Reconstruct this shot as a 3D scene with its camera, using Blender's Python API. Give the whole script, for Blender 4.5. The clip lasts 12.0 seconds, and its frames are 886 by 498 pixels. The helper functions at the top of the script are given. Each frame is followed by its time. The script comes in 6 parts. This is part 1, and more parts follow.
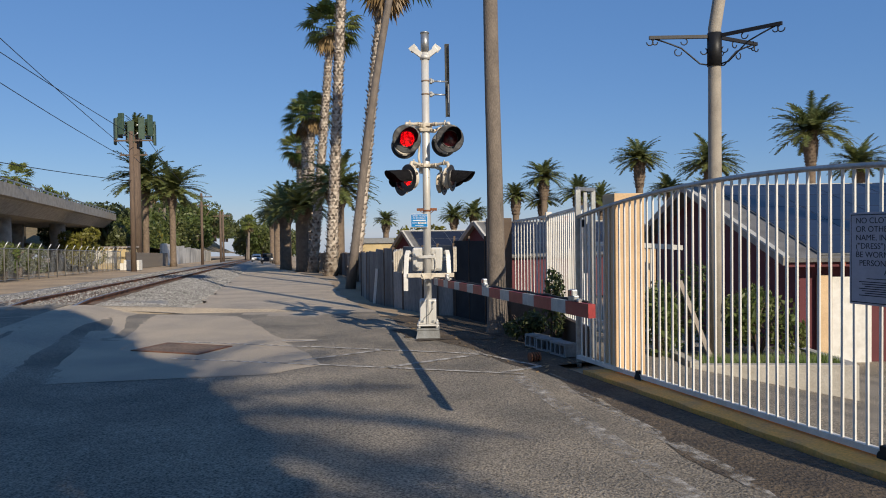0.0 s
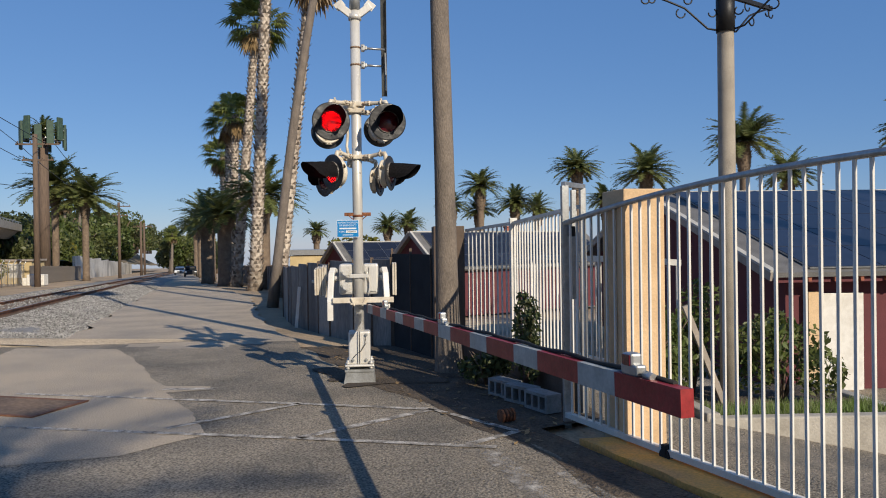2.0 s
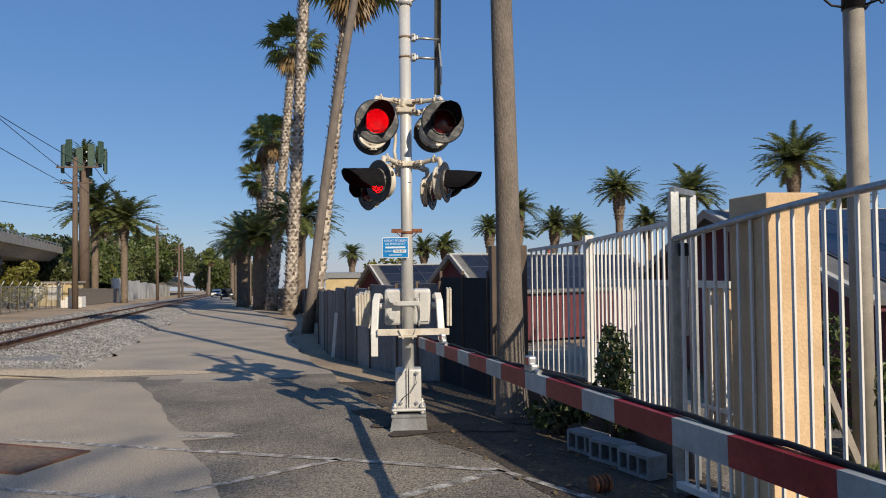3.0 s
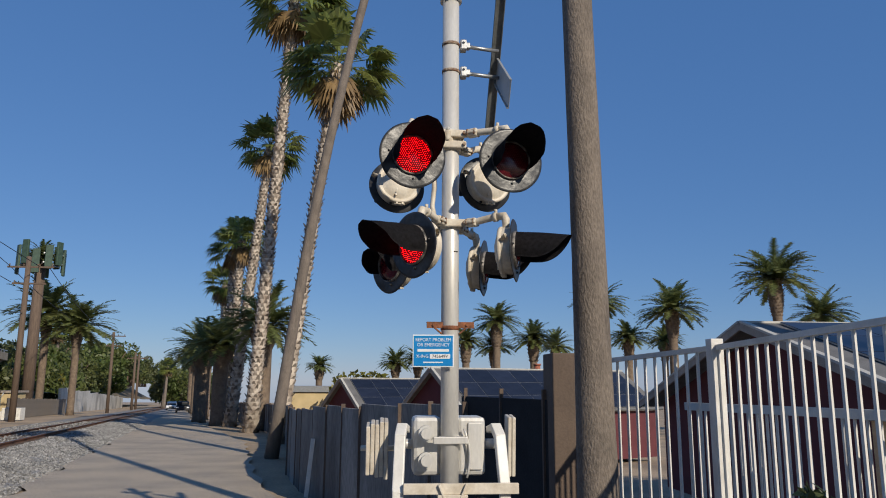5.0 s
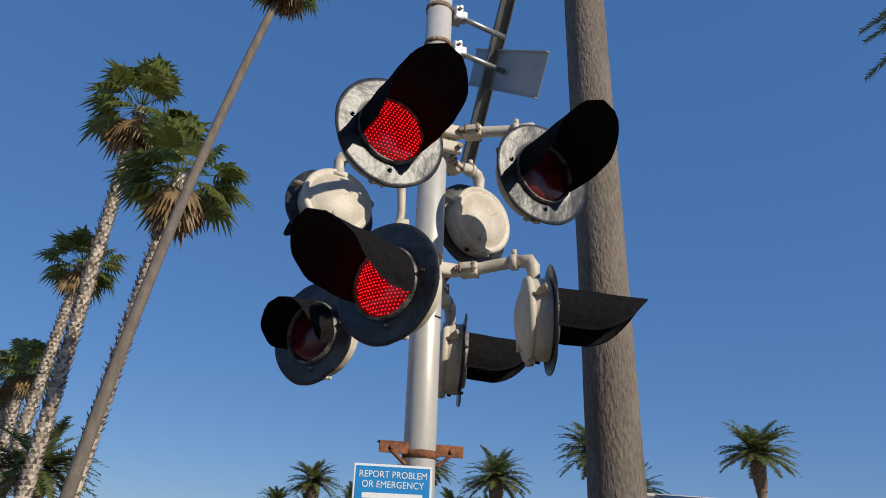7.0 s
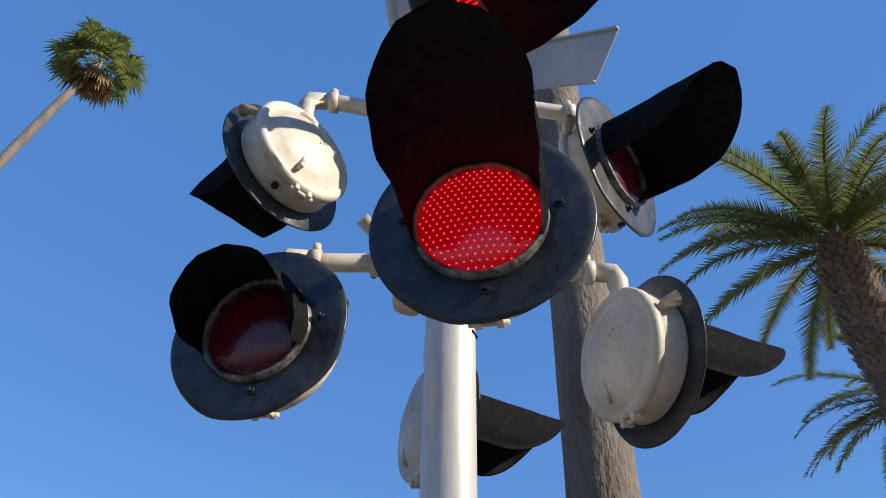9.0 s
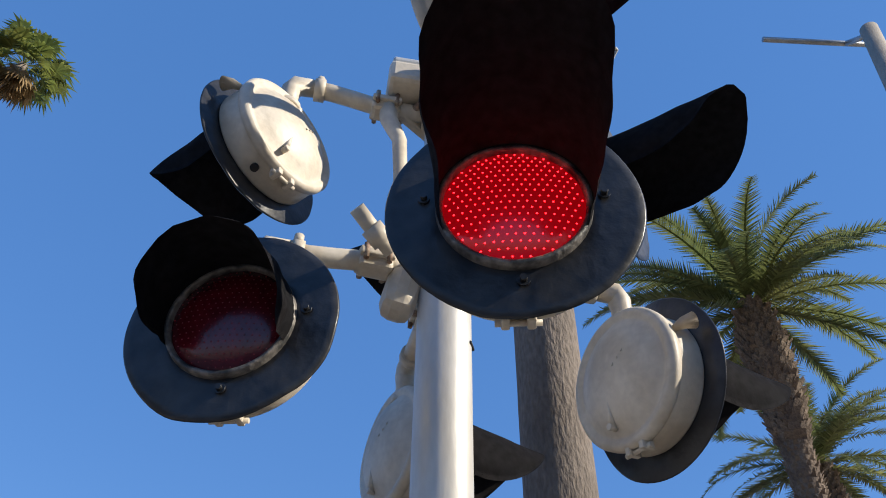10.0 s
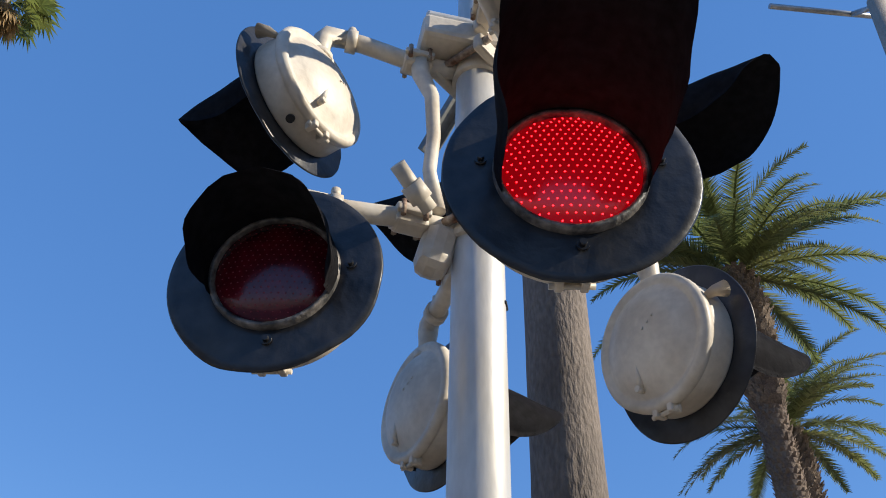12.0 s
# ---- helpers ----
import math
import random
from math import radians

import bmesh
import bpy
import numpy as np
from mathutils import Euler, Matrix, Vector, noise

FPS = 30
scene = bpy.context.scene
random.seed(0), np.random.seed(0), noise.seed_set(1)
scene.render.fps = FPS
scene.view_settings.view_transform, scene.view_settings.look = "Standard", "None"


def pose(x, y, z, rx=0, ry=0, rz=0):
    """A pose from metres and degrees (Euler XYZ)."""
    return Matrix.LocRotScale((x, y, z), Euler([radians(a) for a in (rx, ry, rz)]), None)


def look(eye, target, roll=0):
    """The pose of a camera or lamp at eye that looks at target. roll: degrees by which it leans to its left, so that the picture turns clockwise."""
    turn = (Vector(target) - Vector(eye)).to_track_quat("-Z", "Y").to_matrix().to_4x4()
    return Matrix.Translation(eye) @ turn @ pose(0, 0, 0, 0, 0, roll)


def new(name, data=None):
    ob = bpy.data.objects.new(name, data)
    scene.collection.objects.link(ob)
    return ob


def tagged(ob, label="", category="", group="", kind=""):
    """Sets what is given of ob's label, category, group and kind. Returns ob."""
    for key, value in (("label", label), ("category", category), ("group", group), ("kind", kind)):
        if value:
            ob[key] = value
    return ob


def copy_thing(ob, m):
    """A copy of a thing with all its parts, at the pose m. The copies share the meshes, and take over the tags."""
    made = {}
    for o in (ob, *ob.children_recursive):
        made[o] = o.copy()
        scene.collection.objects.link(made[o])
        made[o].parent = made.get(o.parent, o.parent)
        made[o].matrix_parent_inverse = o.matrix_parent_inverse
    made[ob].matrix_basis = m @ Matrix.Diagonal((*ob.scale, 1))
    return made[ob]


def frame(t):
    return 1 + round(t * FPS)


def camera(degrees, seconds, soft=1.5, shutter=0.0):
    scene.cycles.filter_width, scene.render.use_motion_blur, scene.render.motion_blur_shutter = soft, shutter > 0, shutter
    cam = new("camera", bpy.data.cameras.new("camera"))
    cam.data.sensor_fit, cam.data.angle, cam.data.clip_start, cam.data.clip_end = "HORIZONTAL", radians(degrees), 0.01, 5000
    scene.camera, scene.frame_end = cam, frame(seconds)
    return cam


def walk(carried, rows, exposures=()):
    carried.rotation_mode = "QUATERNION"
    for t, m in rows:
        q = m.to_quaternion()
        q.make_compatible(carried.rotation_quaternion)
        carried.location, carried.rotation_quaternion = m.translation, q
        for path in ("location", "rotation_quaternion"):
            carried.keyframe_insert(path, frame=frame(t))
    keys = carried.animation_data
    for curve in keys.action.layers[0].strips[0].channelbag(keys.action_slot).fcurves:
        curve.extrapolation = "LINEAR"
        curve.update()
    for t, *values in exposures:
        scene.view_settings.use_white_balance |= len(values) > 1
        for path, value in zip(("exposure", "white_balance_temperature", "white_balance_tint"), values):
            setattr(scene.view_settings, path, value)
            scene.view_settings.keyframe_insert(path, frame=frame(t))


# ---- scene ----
cam = camera(62.8, 12.0, soft=1.0)
PATH = [
    (0, (0.087, 0.182, 1.772), (0.078, 2.181, 1.728), -0.7),
    (0.5, (0.134, 0.919, 1.738), (0.19, 2.917, 1.696), 0.0),
    (1, (0.167, 1.637, 1.755), (0.3, 3.632, 1.699), -0.1),
    (1.5, (0.083, 2.253, 1.774), (0.26, 4.245, 1.724), -0.4),
    (2, (0.039, 2.946, 1.782), (0.214, 4.938, 1.766), -0.8),
    (2.5, (-0.067, 3.715, 1.782), (0.07, 5.711, 1.801), -1.0),
    (3, (-0.164, 4.394, 1.77), (-0.082, 6.391, 1.819), -0.7),
    (3.2, (-0.209, 4.678, 1.764), (-0.149, 6.676, 1.824), -0.6),
    (4.8, (-0.679, 6.946, 1.76), (-0.541, 8.917, 2.071), 0.3),
    (5, (-0.733, 7.213, 1.772), (-0.564, 9.173, 2.132), 0.3),
    (5.5, (-0.878, 7.866, 1.798), (-0.613, 9.798, 2.243), 0.5),
    (6, (-0.971, 8.52, 1.793), (-0.614, 10.415, 2.325), 0.8),
    (6.5, (-1.065, 9.112, 1.784), (-0.606, 10.947, 2.436), 1.8),
    (7, (-1.109, 9.65, 1.789), (-0.514, 11.392, 2.572), 2.1),
    (7.2, (-1.151, 9.843, 1.779), (-0.491, 11.537, 2.613), 2.1),
    (8.8, (-1.262, 11.089, 1.786), (-0.273, 12.379, 2.951), 1.2),
    (9, (-1.272, 11.181, 1.785), (-0.252, 12.422, 2.976), 1.2),
    (9.5, (-1.255, 11.384, 1.789), (-0.174, 12.509, 3.041), 0.9),
    (10, (-1.269, 11.456, 1.806), (-0.148, 12.495, 3.096), 0.9),
    (10.5, (-1.315, 11.475, 1.809), (-0.162, 12.471, 3.105), 1.0),
    (11, (-1.343, 11.496, 1.81), (-0.166, 12.491, 3.084), 1.2),
    (11.5, (-1.358, 11.526, 1.808), (-0.16, 12.536, 3.051), 1.5),
    (12, (-1.358, 11.542, 1.805), (-0.149, 12.596, 3.0), 2.0),
]
walk(cam, [(t, look(e, g, r)) for t, e, g, r in PATH],
     exposures=[(0, -0.05, 6500, 10), (3, -0.1, 6500, 10), (5, -0.3, 6250, 10), (7.2, -0.25, 6200, 10), (8.8, 0.36, 6150, 10), (12, 0.36, 6150, 10)])

# ---------------------------------------------------------------- light
SUN_EL, SUN_AZ = radians(28), math.atan2(0.49, -0.87)
sun_dir = Vector((0.49, -0.87, 0)).normalized() * math.cos(SUN_EL) + Vector((0, 0, math.sin(SUN_EL)))
world = bpy.data.worlds.new("sky")
scene.world = world
world.use_nodes = True
wn = world.node_tree.nodes
sky = wn.new("ShaderNodeTexSky")
sky.sky_type, sky.sun_disc = "NISHITA", False
sky.sun_elevation, sky.sun_rotation = SUN_EL, math.atan2(sun_dir.x, sun_dir.y)
sky.air_density, sky.dust_density, sky.ozone_density, sky.altitude = 1.0, 0.0, 4.0, 0
mixc = wn.new("ShaderNodeMix")
mixc.data_type = "RGBA"
mixc.inputs[0].default_value = 0.55
mixc.inputs[7].default_value = (0.80, 2.35, 6.0, 1)
world.node_tree.links.new(sky.outputs[0], mixc.inputs[6])
world.node_tree.links.new(mixc.outputs[2], wn["Background"].inputs[0])
wn["Background"].inputs[1].default_value = 0.10
sun = new("sun", bpy.data.lights.new("sun", "SUN"))
sun.data.energy, sun.data.angle, sun.data.color = 5.0, radians(0.55), (1.0, 0.88, 0.70)
sun.matrix_world = look(sun_dir * 60, (0, 0, 0))
scene.view_settings.exposure = 0.0


# ---------------------------------------------------------------- materials
def mat(name, col, rough=0.7, metal=0.0, var=0.25, scale=6.0, fine=60.0, bump=0.15, col2=None, obj_var=0.0, coat=0.0, stretch=None, dist=0.01):
    """Principled surface with two scales of noise in colour and relief, in object metres."""
    m = bpy.data.materials.new(name)
    m.use_nodes = True
    nt = m.node_tree
    b = nt.nodes["Principled BSDF"]
    tc = nt.nodes.new("ShaderNodeTexCoord")
    mp = nt.nodes.new("ShaderNodeMapping")
    nt.links.new(tc.outputs["Object"], mp.inputs[0])
    if stretch:
        mp.inputs["Scale"].default_value = stretch
    n1 = nt.nodes.new("ShaderNodeTexNoise")
    n2 = nt.nodes.new("ShaderNodeTexNoise")
    for n, s in ((n1, scale), (n2, fine)):
        n.inputs["Scale"].default_value = s
        n.inputs["Detail"].default_value = 4
        nt.links.new(mp.outputs[0], n.inputs["Vector"])
    mx = nt.nodes.new("ShaderNodeMix")
    mx.data_type = "RGBA"
    c2 = col2 or tuple(max(0.0, c * (1 - 1.6 * var)) for c in col)
    mx.inputs[6].default_value = (*col, 1)
    mx.inputs[7].default_value = (*c2, 1)
    rp = nt.nodes.new("ShaderNodeValToRGB")
    rp.color_ramp.elements[0].position, rp.color_ramp.elements[1].position = 0.38, 0.68
    nt.links.new(n1.outputs[0], rp.inputs[0])
    nt.links.new(rp.outputs[0], mx.inputs[0])
    hs = nt.nodes.new("ShaderNodeHueSaturation")
    mr = nt.nodes.new("ShaderNodeMapRange")
    mr.inputs[1].default_value, mr.inputs[2].default_value = 0.25, 0.75
    mr.inputs[3].default_value, mr.inputs[4].default_value = 1 - var, 1 + var
    nt.links.new(n2.outputs[0], mr.inputs[0])
    last = mr.outputs[0]
    if obj_var:
        oi = nt.nodes.new("ShaderNodeObjectInfo")
        m2 = nt.nodes.new("ShaderNodeMapRange")
        m2.inputs[3].default_value, m2.inputs[4].default_value = 1 - obj_var, 1 + obj_var
        nt.links.new(oi.outputs["Random"], m2.inputs[0])
        mm = nt.nodes.new("ShaderNodeMath")
        mm.operation = "MULTIPLY"
        nt.links.new(last, mm.inputs[0])
        nt.links.new(m2.outputs[0], mm.inputs[1])
        last = mm.outputs[0]
    nt.links.new(last, hs.inputs["Value"])
    nt.links.new(mx.outputs[2], hs.inputs["Color"])
    nt.links.new(hs.outputs[0], b.inputs["Base Color"])
    b.inputs["Roughness"].default_value, b.inputs["Metallic"].default_value = rough, metal
    b.inputs["Coat Weight"].default_value = coat
    if bump:
        bp = nt.nodes.new("ShaderNodeBump")
        bp.inputs["Strength"].default_value, bp.inputs["Distance"].default_value = bump, dist
        nt.links.new(n2.outputs[0], bp.inputs["Height"])
        nt.links.new(bp.outputs[0], b.inputs["Normal"])
    return m


def leaf_mat(name, col, col2, trans=0.35):
    m = mat(name, col, 0.5, 0, 0.25, 0.8, 8.0, 0, col2)
    nt = m.node_tree
    b = nt.nodes["Principled BSDF"]
    gi = nt.nodes.new("ShaderNodeNewGeometry")
    hs = next(n for n in nt.nodes if n.type == "HUE_SAT")
    mr = nt.nodes.new("ShaderNodeMapRange")
    mr.inputs[3].default_value, mr.inputs[4].default_value = 0.6, 1.4
    nt.links.new(gi.outputs["Random Per Island"], mr.inputs[0])
    nt.links.new(mr.outputs[0], hs.inputs["Value"])
    tr = nt.nodes.new("ShaderNodeBsdfTranslucent")
    nt.links.new(hs.outputs[0], tr.inputs[0])
    ms = nt.nodes.new("ShaderNodeMixShader")
    ms.inputs[0].default_value = trans
    nt.links.new(b.outputs[0], ms.inputs[1])
    nt.links.new(tr.outputs[0], ms.inputs[2])
    nt.links.new(ms.outputs[0], nt.nodes["Material Output"].inputs[0])
    return m


def island_var(m, lo, hi):
    """Lets every loose piece of one mesh differ in value."""
    nt = m.node_tree
    gi = nt.nodes.new("ShaderNodeNewGeometry")
    mr = nt.nodes.new("ShaderNodeMapRange")
    mr.inputs[3].default_value, mr.inputs[4].default_value = lo, hi
    nt.links.new(gi.outputs["Random Per Island"], mr.inputs[0])
    nt.links.new(mr.outputs[0], next(n for n in nt.nodes if n.type == "HUE_SAT").inputs["Value"])
    return m


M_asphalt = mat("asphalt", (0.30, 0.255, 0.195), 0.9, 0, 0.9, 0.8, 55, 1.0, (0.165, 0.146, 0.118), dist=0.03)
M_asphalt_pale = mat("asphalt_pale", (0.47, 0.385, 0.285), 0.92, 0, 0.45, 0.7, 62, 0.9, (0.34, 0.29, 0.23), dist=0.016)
M_dirt = mat("dirt", (0.46, 0.34, 0.22), 0.95, 0, 0.3, 0.35, 22, 0.6, (0.27, 0.21, 0.145), dist=0.05)
# Dark soil, its colour deepened further for shade under the gate arm.
M_soil = mat("soil", (0.075, 0.058, 0.044), 0.95, 0, 0.5, 1.6, 34, 1.0, (0.14, 0.105, 0.07), dist=0.05)
M_line = mat("road_paint", (0.56, 0.52, 0.46), 0.8, 0, 0.5, 9, 60, 0.7, (0.17, 0.15, 0.125))
wear_bsdf = M_line.node_tree.nodes["Principled BSDF"]
wear_noise = M_line.node_tree.nodes.new("ShaderNodeTexNoise")
wear_noise.inputs["Scale"].default_value, wear_noise.inputs["Detail"].default_value = 6.0, 9.0
wear_noise.inputs["Roughness"].default_value = 0.75
wear_ramp = M_line.node_tree.nodes.new("ShaderNodeValToRGB")
wear_ramp.color_ramp.elements[0].position, wear_ramp.color_ramp.elements[1].position = 0.33, 0.52
M_line.node_tree.links.new(M_line.node_tree.nodes["Texture Coordinate"].outputs["Object"], wear_noise.inputs["Vector"])
M_line.node_tree.links.new(wear_noise.outputs[0], wear_ramp.inputs[0])
M_line.node_tree.links.new(wear_ramp.outputs[0], wear_bsdf.inputs["Alpha"])
M_linefaint = M_line.copy()
M_linefaint.name = "faded_road_paint"
faint_ramp = [n for n in M_linefaint.node_tree.nodes if n.type == "VALTORGB"][-1]
faint_ramp.color_ramp.elements[0].position, faint_ramp.color_ramp.elements[1].position = 0.42, 0.68
M_gravel = mat("gravel", (0.25, 0.24, 0.225), 0.9, 0, 0.3, 2, 20, 0.3, (0.22, 0.21, 0.195))
M_brownbed = mat("rusty_ballast", (0.20, 0.135, 0.09), 0.95, 0, 0.35, 2, 20, 0.5, (0.13, 0.09, 0.065))
M_rail = mat("rusty_rail", (0.27, 0.12, 0.06), 0.75, 0.2, 0.3, 2, 40, 0.3, (0.10, 0.05, 0.03))
M_railtop = mat("rail_head", (0.35, 0.30, 0.27), 0.35, 0.8, 0.2, 3, 60, 0.1)
M_tie = mat("timber_tie", (0.12, 0.08, 0.055), 0.9, 0, 0.3, 3, 40, 0.4, obj_var=0.2)
M_white = mat("white_paint", (0.74, 0.72, 0.67), 0.45, 0, 0.06, 6, 80, 0.05, (0.62, 0.595, 0.54))
M_silver = mat("aluminium_paint", (0.66, 0.645, 0.61), 0.42, 0.25, 0.07, 5, 70, 0.06, (0.56, 0.54, 0.50), stretch=(1, 1, 0.3))
M_cream = mat("aged_cream_paint", (0.66, 0.60, 0.50), 0.5, 0, 0.09, 9, 55, 0.12, (0.50, 0.43, 0.33))
M_black = mat("black_enamel", (0.018, 0.019, 0.022), 0.38, 0, 0.35, 16, 24, 0.28, (0.04, 0.04, 0.042), dist=0.010)
M_black.node_tree.nodes["Principled BSDF"].inputs["Specular IOR Level"].default_value = 0.5
M_hood = mat("hood_black", (0.026, 0.024, 0.026), 0.68, 0, 0.3, 10, 40, 0.2, (0.025, 0.025, 0.028), dist=0.008)
M_hood.node_tree.nodes["Principled BSDF"].inputs["Specular IOR Level"].default_value = 0.03
M_blackmatt = mat("matt_black", (0.012, 0.012, 0.014), 0.55, 0, 0.3, 14, 60, 0.2)
M_wornrim = mat("worn_rim", (0.03, 0.03, 0.03), 0.5, 0.1, 0.4, 22, 80, 0.3, (0.30, 0.27, 0.24))
M_rustbolt = mat("rusty_bolt", (0.16, 0.075, 0.04), 0.8, 0.1, 0.4, 30, 90, 0.3, (0.40, 0.33, 0.25))
M_fndn = mat("grey_foundation", (0.26, 0.27, 0.27), 0.8, 0, 0.2, 6, 50, 0.3, (0.17, 0.17, 0.165))
# Galvanised steel darkened as on the bar's side turned from the sun.
M_shadegalv = mat("shaded_galvanised", (0.22, 0.23, 0.23), 0.6, 0.4, 0.18, 9, 45, 0.1)
M_rust = mat("rust", (0.26, 0.10, 0.045), 0.85, 0.1, 0.35, 20, 70, 0.4, (0.13, 0.055, 0.03))
M_galv = mat("galvanised", (0.45, 0.46, 0.46), 0.42, 0.75, 0.14, 9, 45, 0.08)
M_concrete = mat("concrete", (0.42, 0.39, 0.34), 0.9, 0, 0.15, 2.5, 40, 0.4, (0.30, 0.275, 0.235))
# Both band colours are lowered for the arm's face turned from the sun.
M_redpaint = mat("arm_red", (0.24, 0.010, 0.013), 0.45, 0, 0.25, 8, 60, 0.1, (0.32, 0.03, 0.03))
M_armwhite = mat("arm_white", (0.42, 0.44, 0.42), 0.45, 0, 0.12, 8, 60, 0.1, (0.30, 0.31, 0.30))
M_stucco = mat("beige_stucco", (0.66, 0.47, 0.28), 0.9, 0, 0.1, 3, 55, 0.4, (0.55, 0.38, 0.22))
M_brown = mat("brown_post", (0.13, 0.092, 0.068), 0.8, 0, 0.15, 3, 40, 0.2)
# Yellow paint pushed to orange to make up for the pickets' bluish shade.
M_yellow = mat("yellow_kerb_paint", (0.88, 0.43, 0.09), 0.85, 0, 0.2, 4, 40, 0.4, (0.68, 0.35, 0.12))
M_fencegrey = mat("grey_cladding", (0.25, 0.235, 0.215), 0.85, 0, 0.3, 1.6, 30, 0.25, (0.12, 0.11, 0.10), obj_var=0.2, stretch=(1, 1, 0.25))
M_netting = mat("black_netting", (0.02, 0.02, 0.022), 0.9, 0, 0.3, 3, 60, 0.3)
M_redwall = mat("dark_red_boards", (0.12, 0.028, 0.034), 0.8, 0, 0.12, 2, 40, 0.15)
M_solar = mat("solar_glass", (0.020, 0.024, 0.040), 0.32, 0, 0.2, 3, 30, 0.0, obj_var=0.25)
M_solar.node_tree.nodes["Principled BSDF"].inputs["Specular IOR Level"].default_value = 0.3
M_roof = mat("roof_felt", (0.17, 0.165, 0.16), 0.85, 0, 0.2, 2, 40, 0.3)
M_trim = mat("roof_trim", (0.50, 0.48, 0.43), 0.6, 0, 0.1, 3, 40, 0.05)
M_fascia = mat("grey_fascia", (0.36, 0.31, 0.26), 0.8, 0, 0.15, 3, 40, 0.1)
M_terra = mat("terracotta", (0.36, 0.12, 0.07), 0.85, 0, 0.2, 5, 40, 0.2)
M_trunk_s = mat("smooth_palm_bark", (0.20, 0.165, 0.135), 0.9, 0, 0.32, 2.5, 26, 0.8, (0.14, 0.116, 0.096), stretch=(2.6, 2.6, 1.0), dist=0.014)
M_trunk_b = mat("palm_boots", (0.44, 0.38, 0.31), 0.9, 0, 0.3, 3, 25, 0.5, (0.17, 0.13, 0.10), dist=0.03)
M_trunk_d = mat("date_palm_bark", (0.15, 0.11, 0.08), 0.95, 0, 0.3, 3, 25, 0.6, (0.22, 0.165, 0.115), dist=0.03)
island_var(M_trunk_b, 0.35, 1.45)
M_fan = leaf_mat("fan_leaf", (0.15, 0.19, 0.045), (0.22, 0.23, 0.06), 0.45)
M_dead = leaf_mat("dry_fan_leaf", (0.30, 0.20, 0.09), (0.20, 0.13, 0.06), 0.2)
M_date = leaf_mat("date_leaf", (0.15, 0.18, 0.06), (0.21, 0.22, 0.08), 0.45)
M_bush = leaf_mat("shrub_leaf", (0.10, 0.14, 0.035), (0.15, 0.16, 0.05), 0.4)
M_tree = leaf_mat("tree_leaf", (0.085, 0.11, 0.04), (0.13, 0.14, 0.05), 0.4)
M_treeY = leaf_mat("tree_leaf_yellow", (0.17, 0.17, 0.03), (0.22, 0.20, 0.04), 0.4)
M_grass = leaf_mat("grass", (0.10, 0.16, 0.03), (0.16, 0.18, 0.05))
M_wood = mat("weathered_pole", (0.15, 0.105, 0.075), 0.9, 0, 0.2, 3, 40, 0.3, stretch=(4, 4, 0.4))
M_polegrey = mat("concrete_pole", (0.36, 0.32, 0.265), 0.85, 0, 0.22, 4, 90, 0.35, (0.28, 0.25, 0.21))
M_iron = mat("wrought_iron", (0.02, 0.02, 0.022), 0.5, 0.3, 0.2, 8, 60, 0.1)
M_blue = mat("sign_blue", (0.008, 0.23, 0.58), 0.4, 0, 0.06, 8, 60, 0.03)
M_signwhite = mat("sign_white", (0.78, 0.79, 0.80), 0.45, 0, 0.03, 8, 60, 0.0)
M_signgrey = mat("sign_grey", (0.40, 0.40, 0.46), 0.6, 0, 0.08, 3, 40, 0.02)
M_ink = mat("ink", (0.02, 0.02, 0.025), 0.6, 0, 0.1, 8, 60, 0)
M_plate = mat("back_plate", (0.36, 0.37, 0.37), 0.55, 0.3, 0.08, 4, 40, 0.03)
M_greenant = mat("antenna_green", (0.05, 0.09, 0.06), 0.6, 0, 0.2, 3, 30, 0.05)
M_rubber = mat("rubber", (0.02, 0.02, 0.02), 0.8, 0, 0.2, 8, 60, 0.1)
M_carpaint = mat("car_white", (0.62, 0.63, 0.64), 0.25, 0.1, 0.04, 3, 40, 0, coat=0.6)
M_glass = mat("dark_glass", (0.02, 0.025, 0.03), 0.06, 0, 0.1, 3, 40, 0)
M_ywall = mat("yellow_wall", (0.56, 0.44, 0.24), 0.85, 0, 0.1, 1, 30, 0.1)
M_graffwall = mat("pale_block_wall", (0.68, 0.65, 0.58), 0.85, 0, 0.2, 0.25, 6, 0.1, (0.34, 0.32, 0.28))
M_fencewood = mat("weathered_fence_boards", (0.24, 0.205, 0.165), 0.9, 0, 0.2, 0.6, 20, 0.2, (0.15, 0.125, 0.10))
M_hill = mat("dry_bank", (0.24, 0.17, 0.10), 0.95, 0, 0.3, 0.15, 3, 0.4, (0.13, 0.115, 0.06), dist=0.3)


def lens_mat(name, lit):
    """Red roundel cover, dusty and glossy; the lit one glows from behind."""
    m = mat(name, (0.115, 0.005, 0.012), 0.22, 0, 0.25, 14, 70, 0.04, (0.07, 0.004, 0.008), coat=0.25)
    b = m.node_tree.nodes["Principled BSDF"]
    if lit:
        b.inputs["Emission Color"].default_value = (0.9, 0.0, 0.006, 1)
        b.inputs["Emission Strength"].default_value = 0.20
    return m


def led_mat(name, lit):
    m = mat(name, (0.28, 0.02, 0.03), 0.3, 0, 0.1, 14, 70, 0.0)
    b = m.node_tree.nodes["Principled BSDF"]
    if lit:
        b.inputs["Emission Color"].default_value = (1.0, 0.004, 0.006, 1)
        b.inputs["Emission Strength"].default_value = 20.0
    return m


M_lens_on, M_lens_off = lens_mat("lens_lit", True), lens_mat("lens_dark", False)
M_led_on, M_led_off = led_mat("diode_lit", True), led_mat("diode_dark", False)


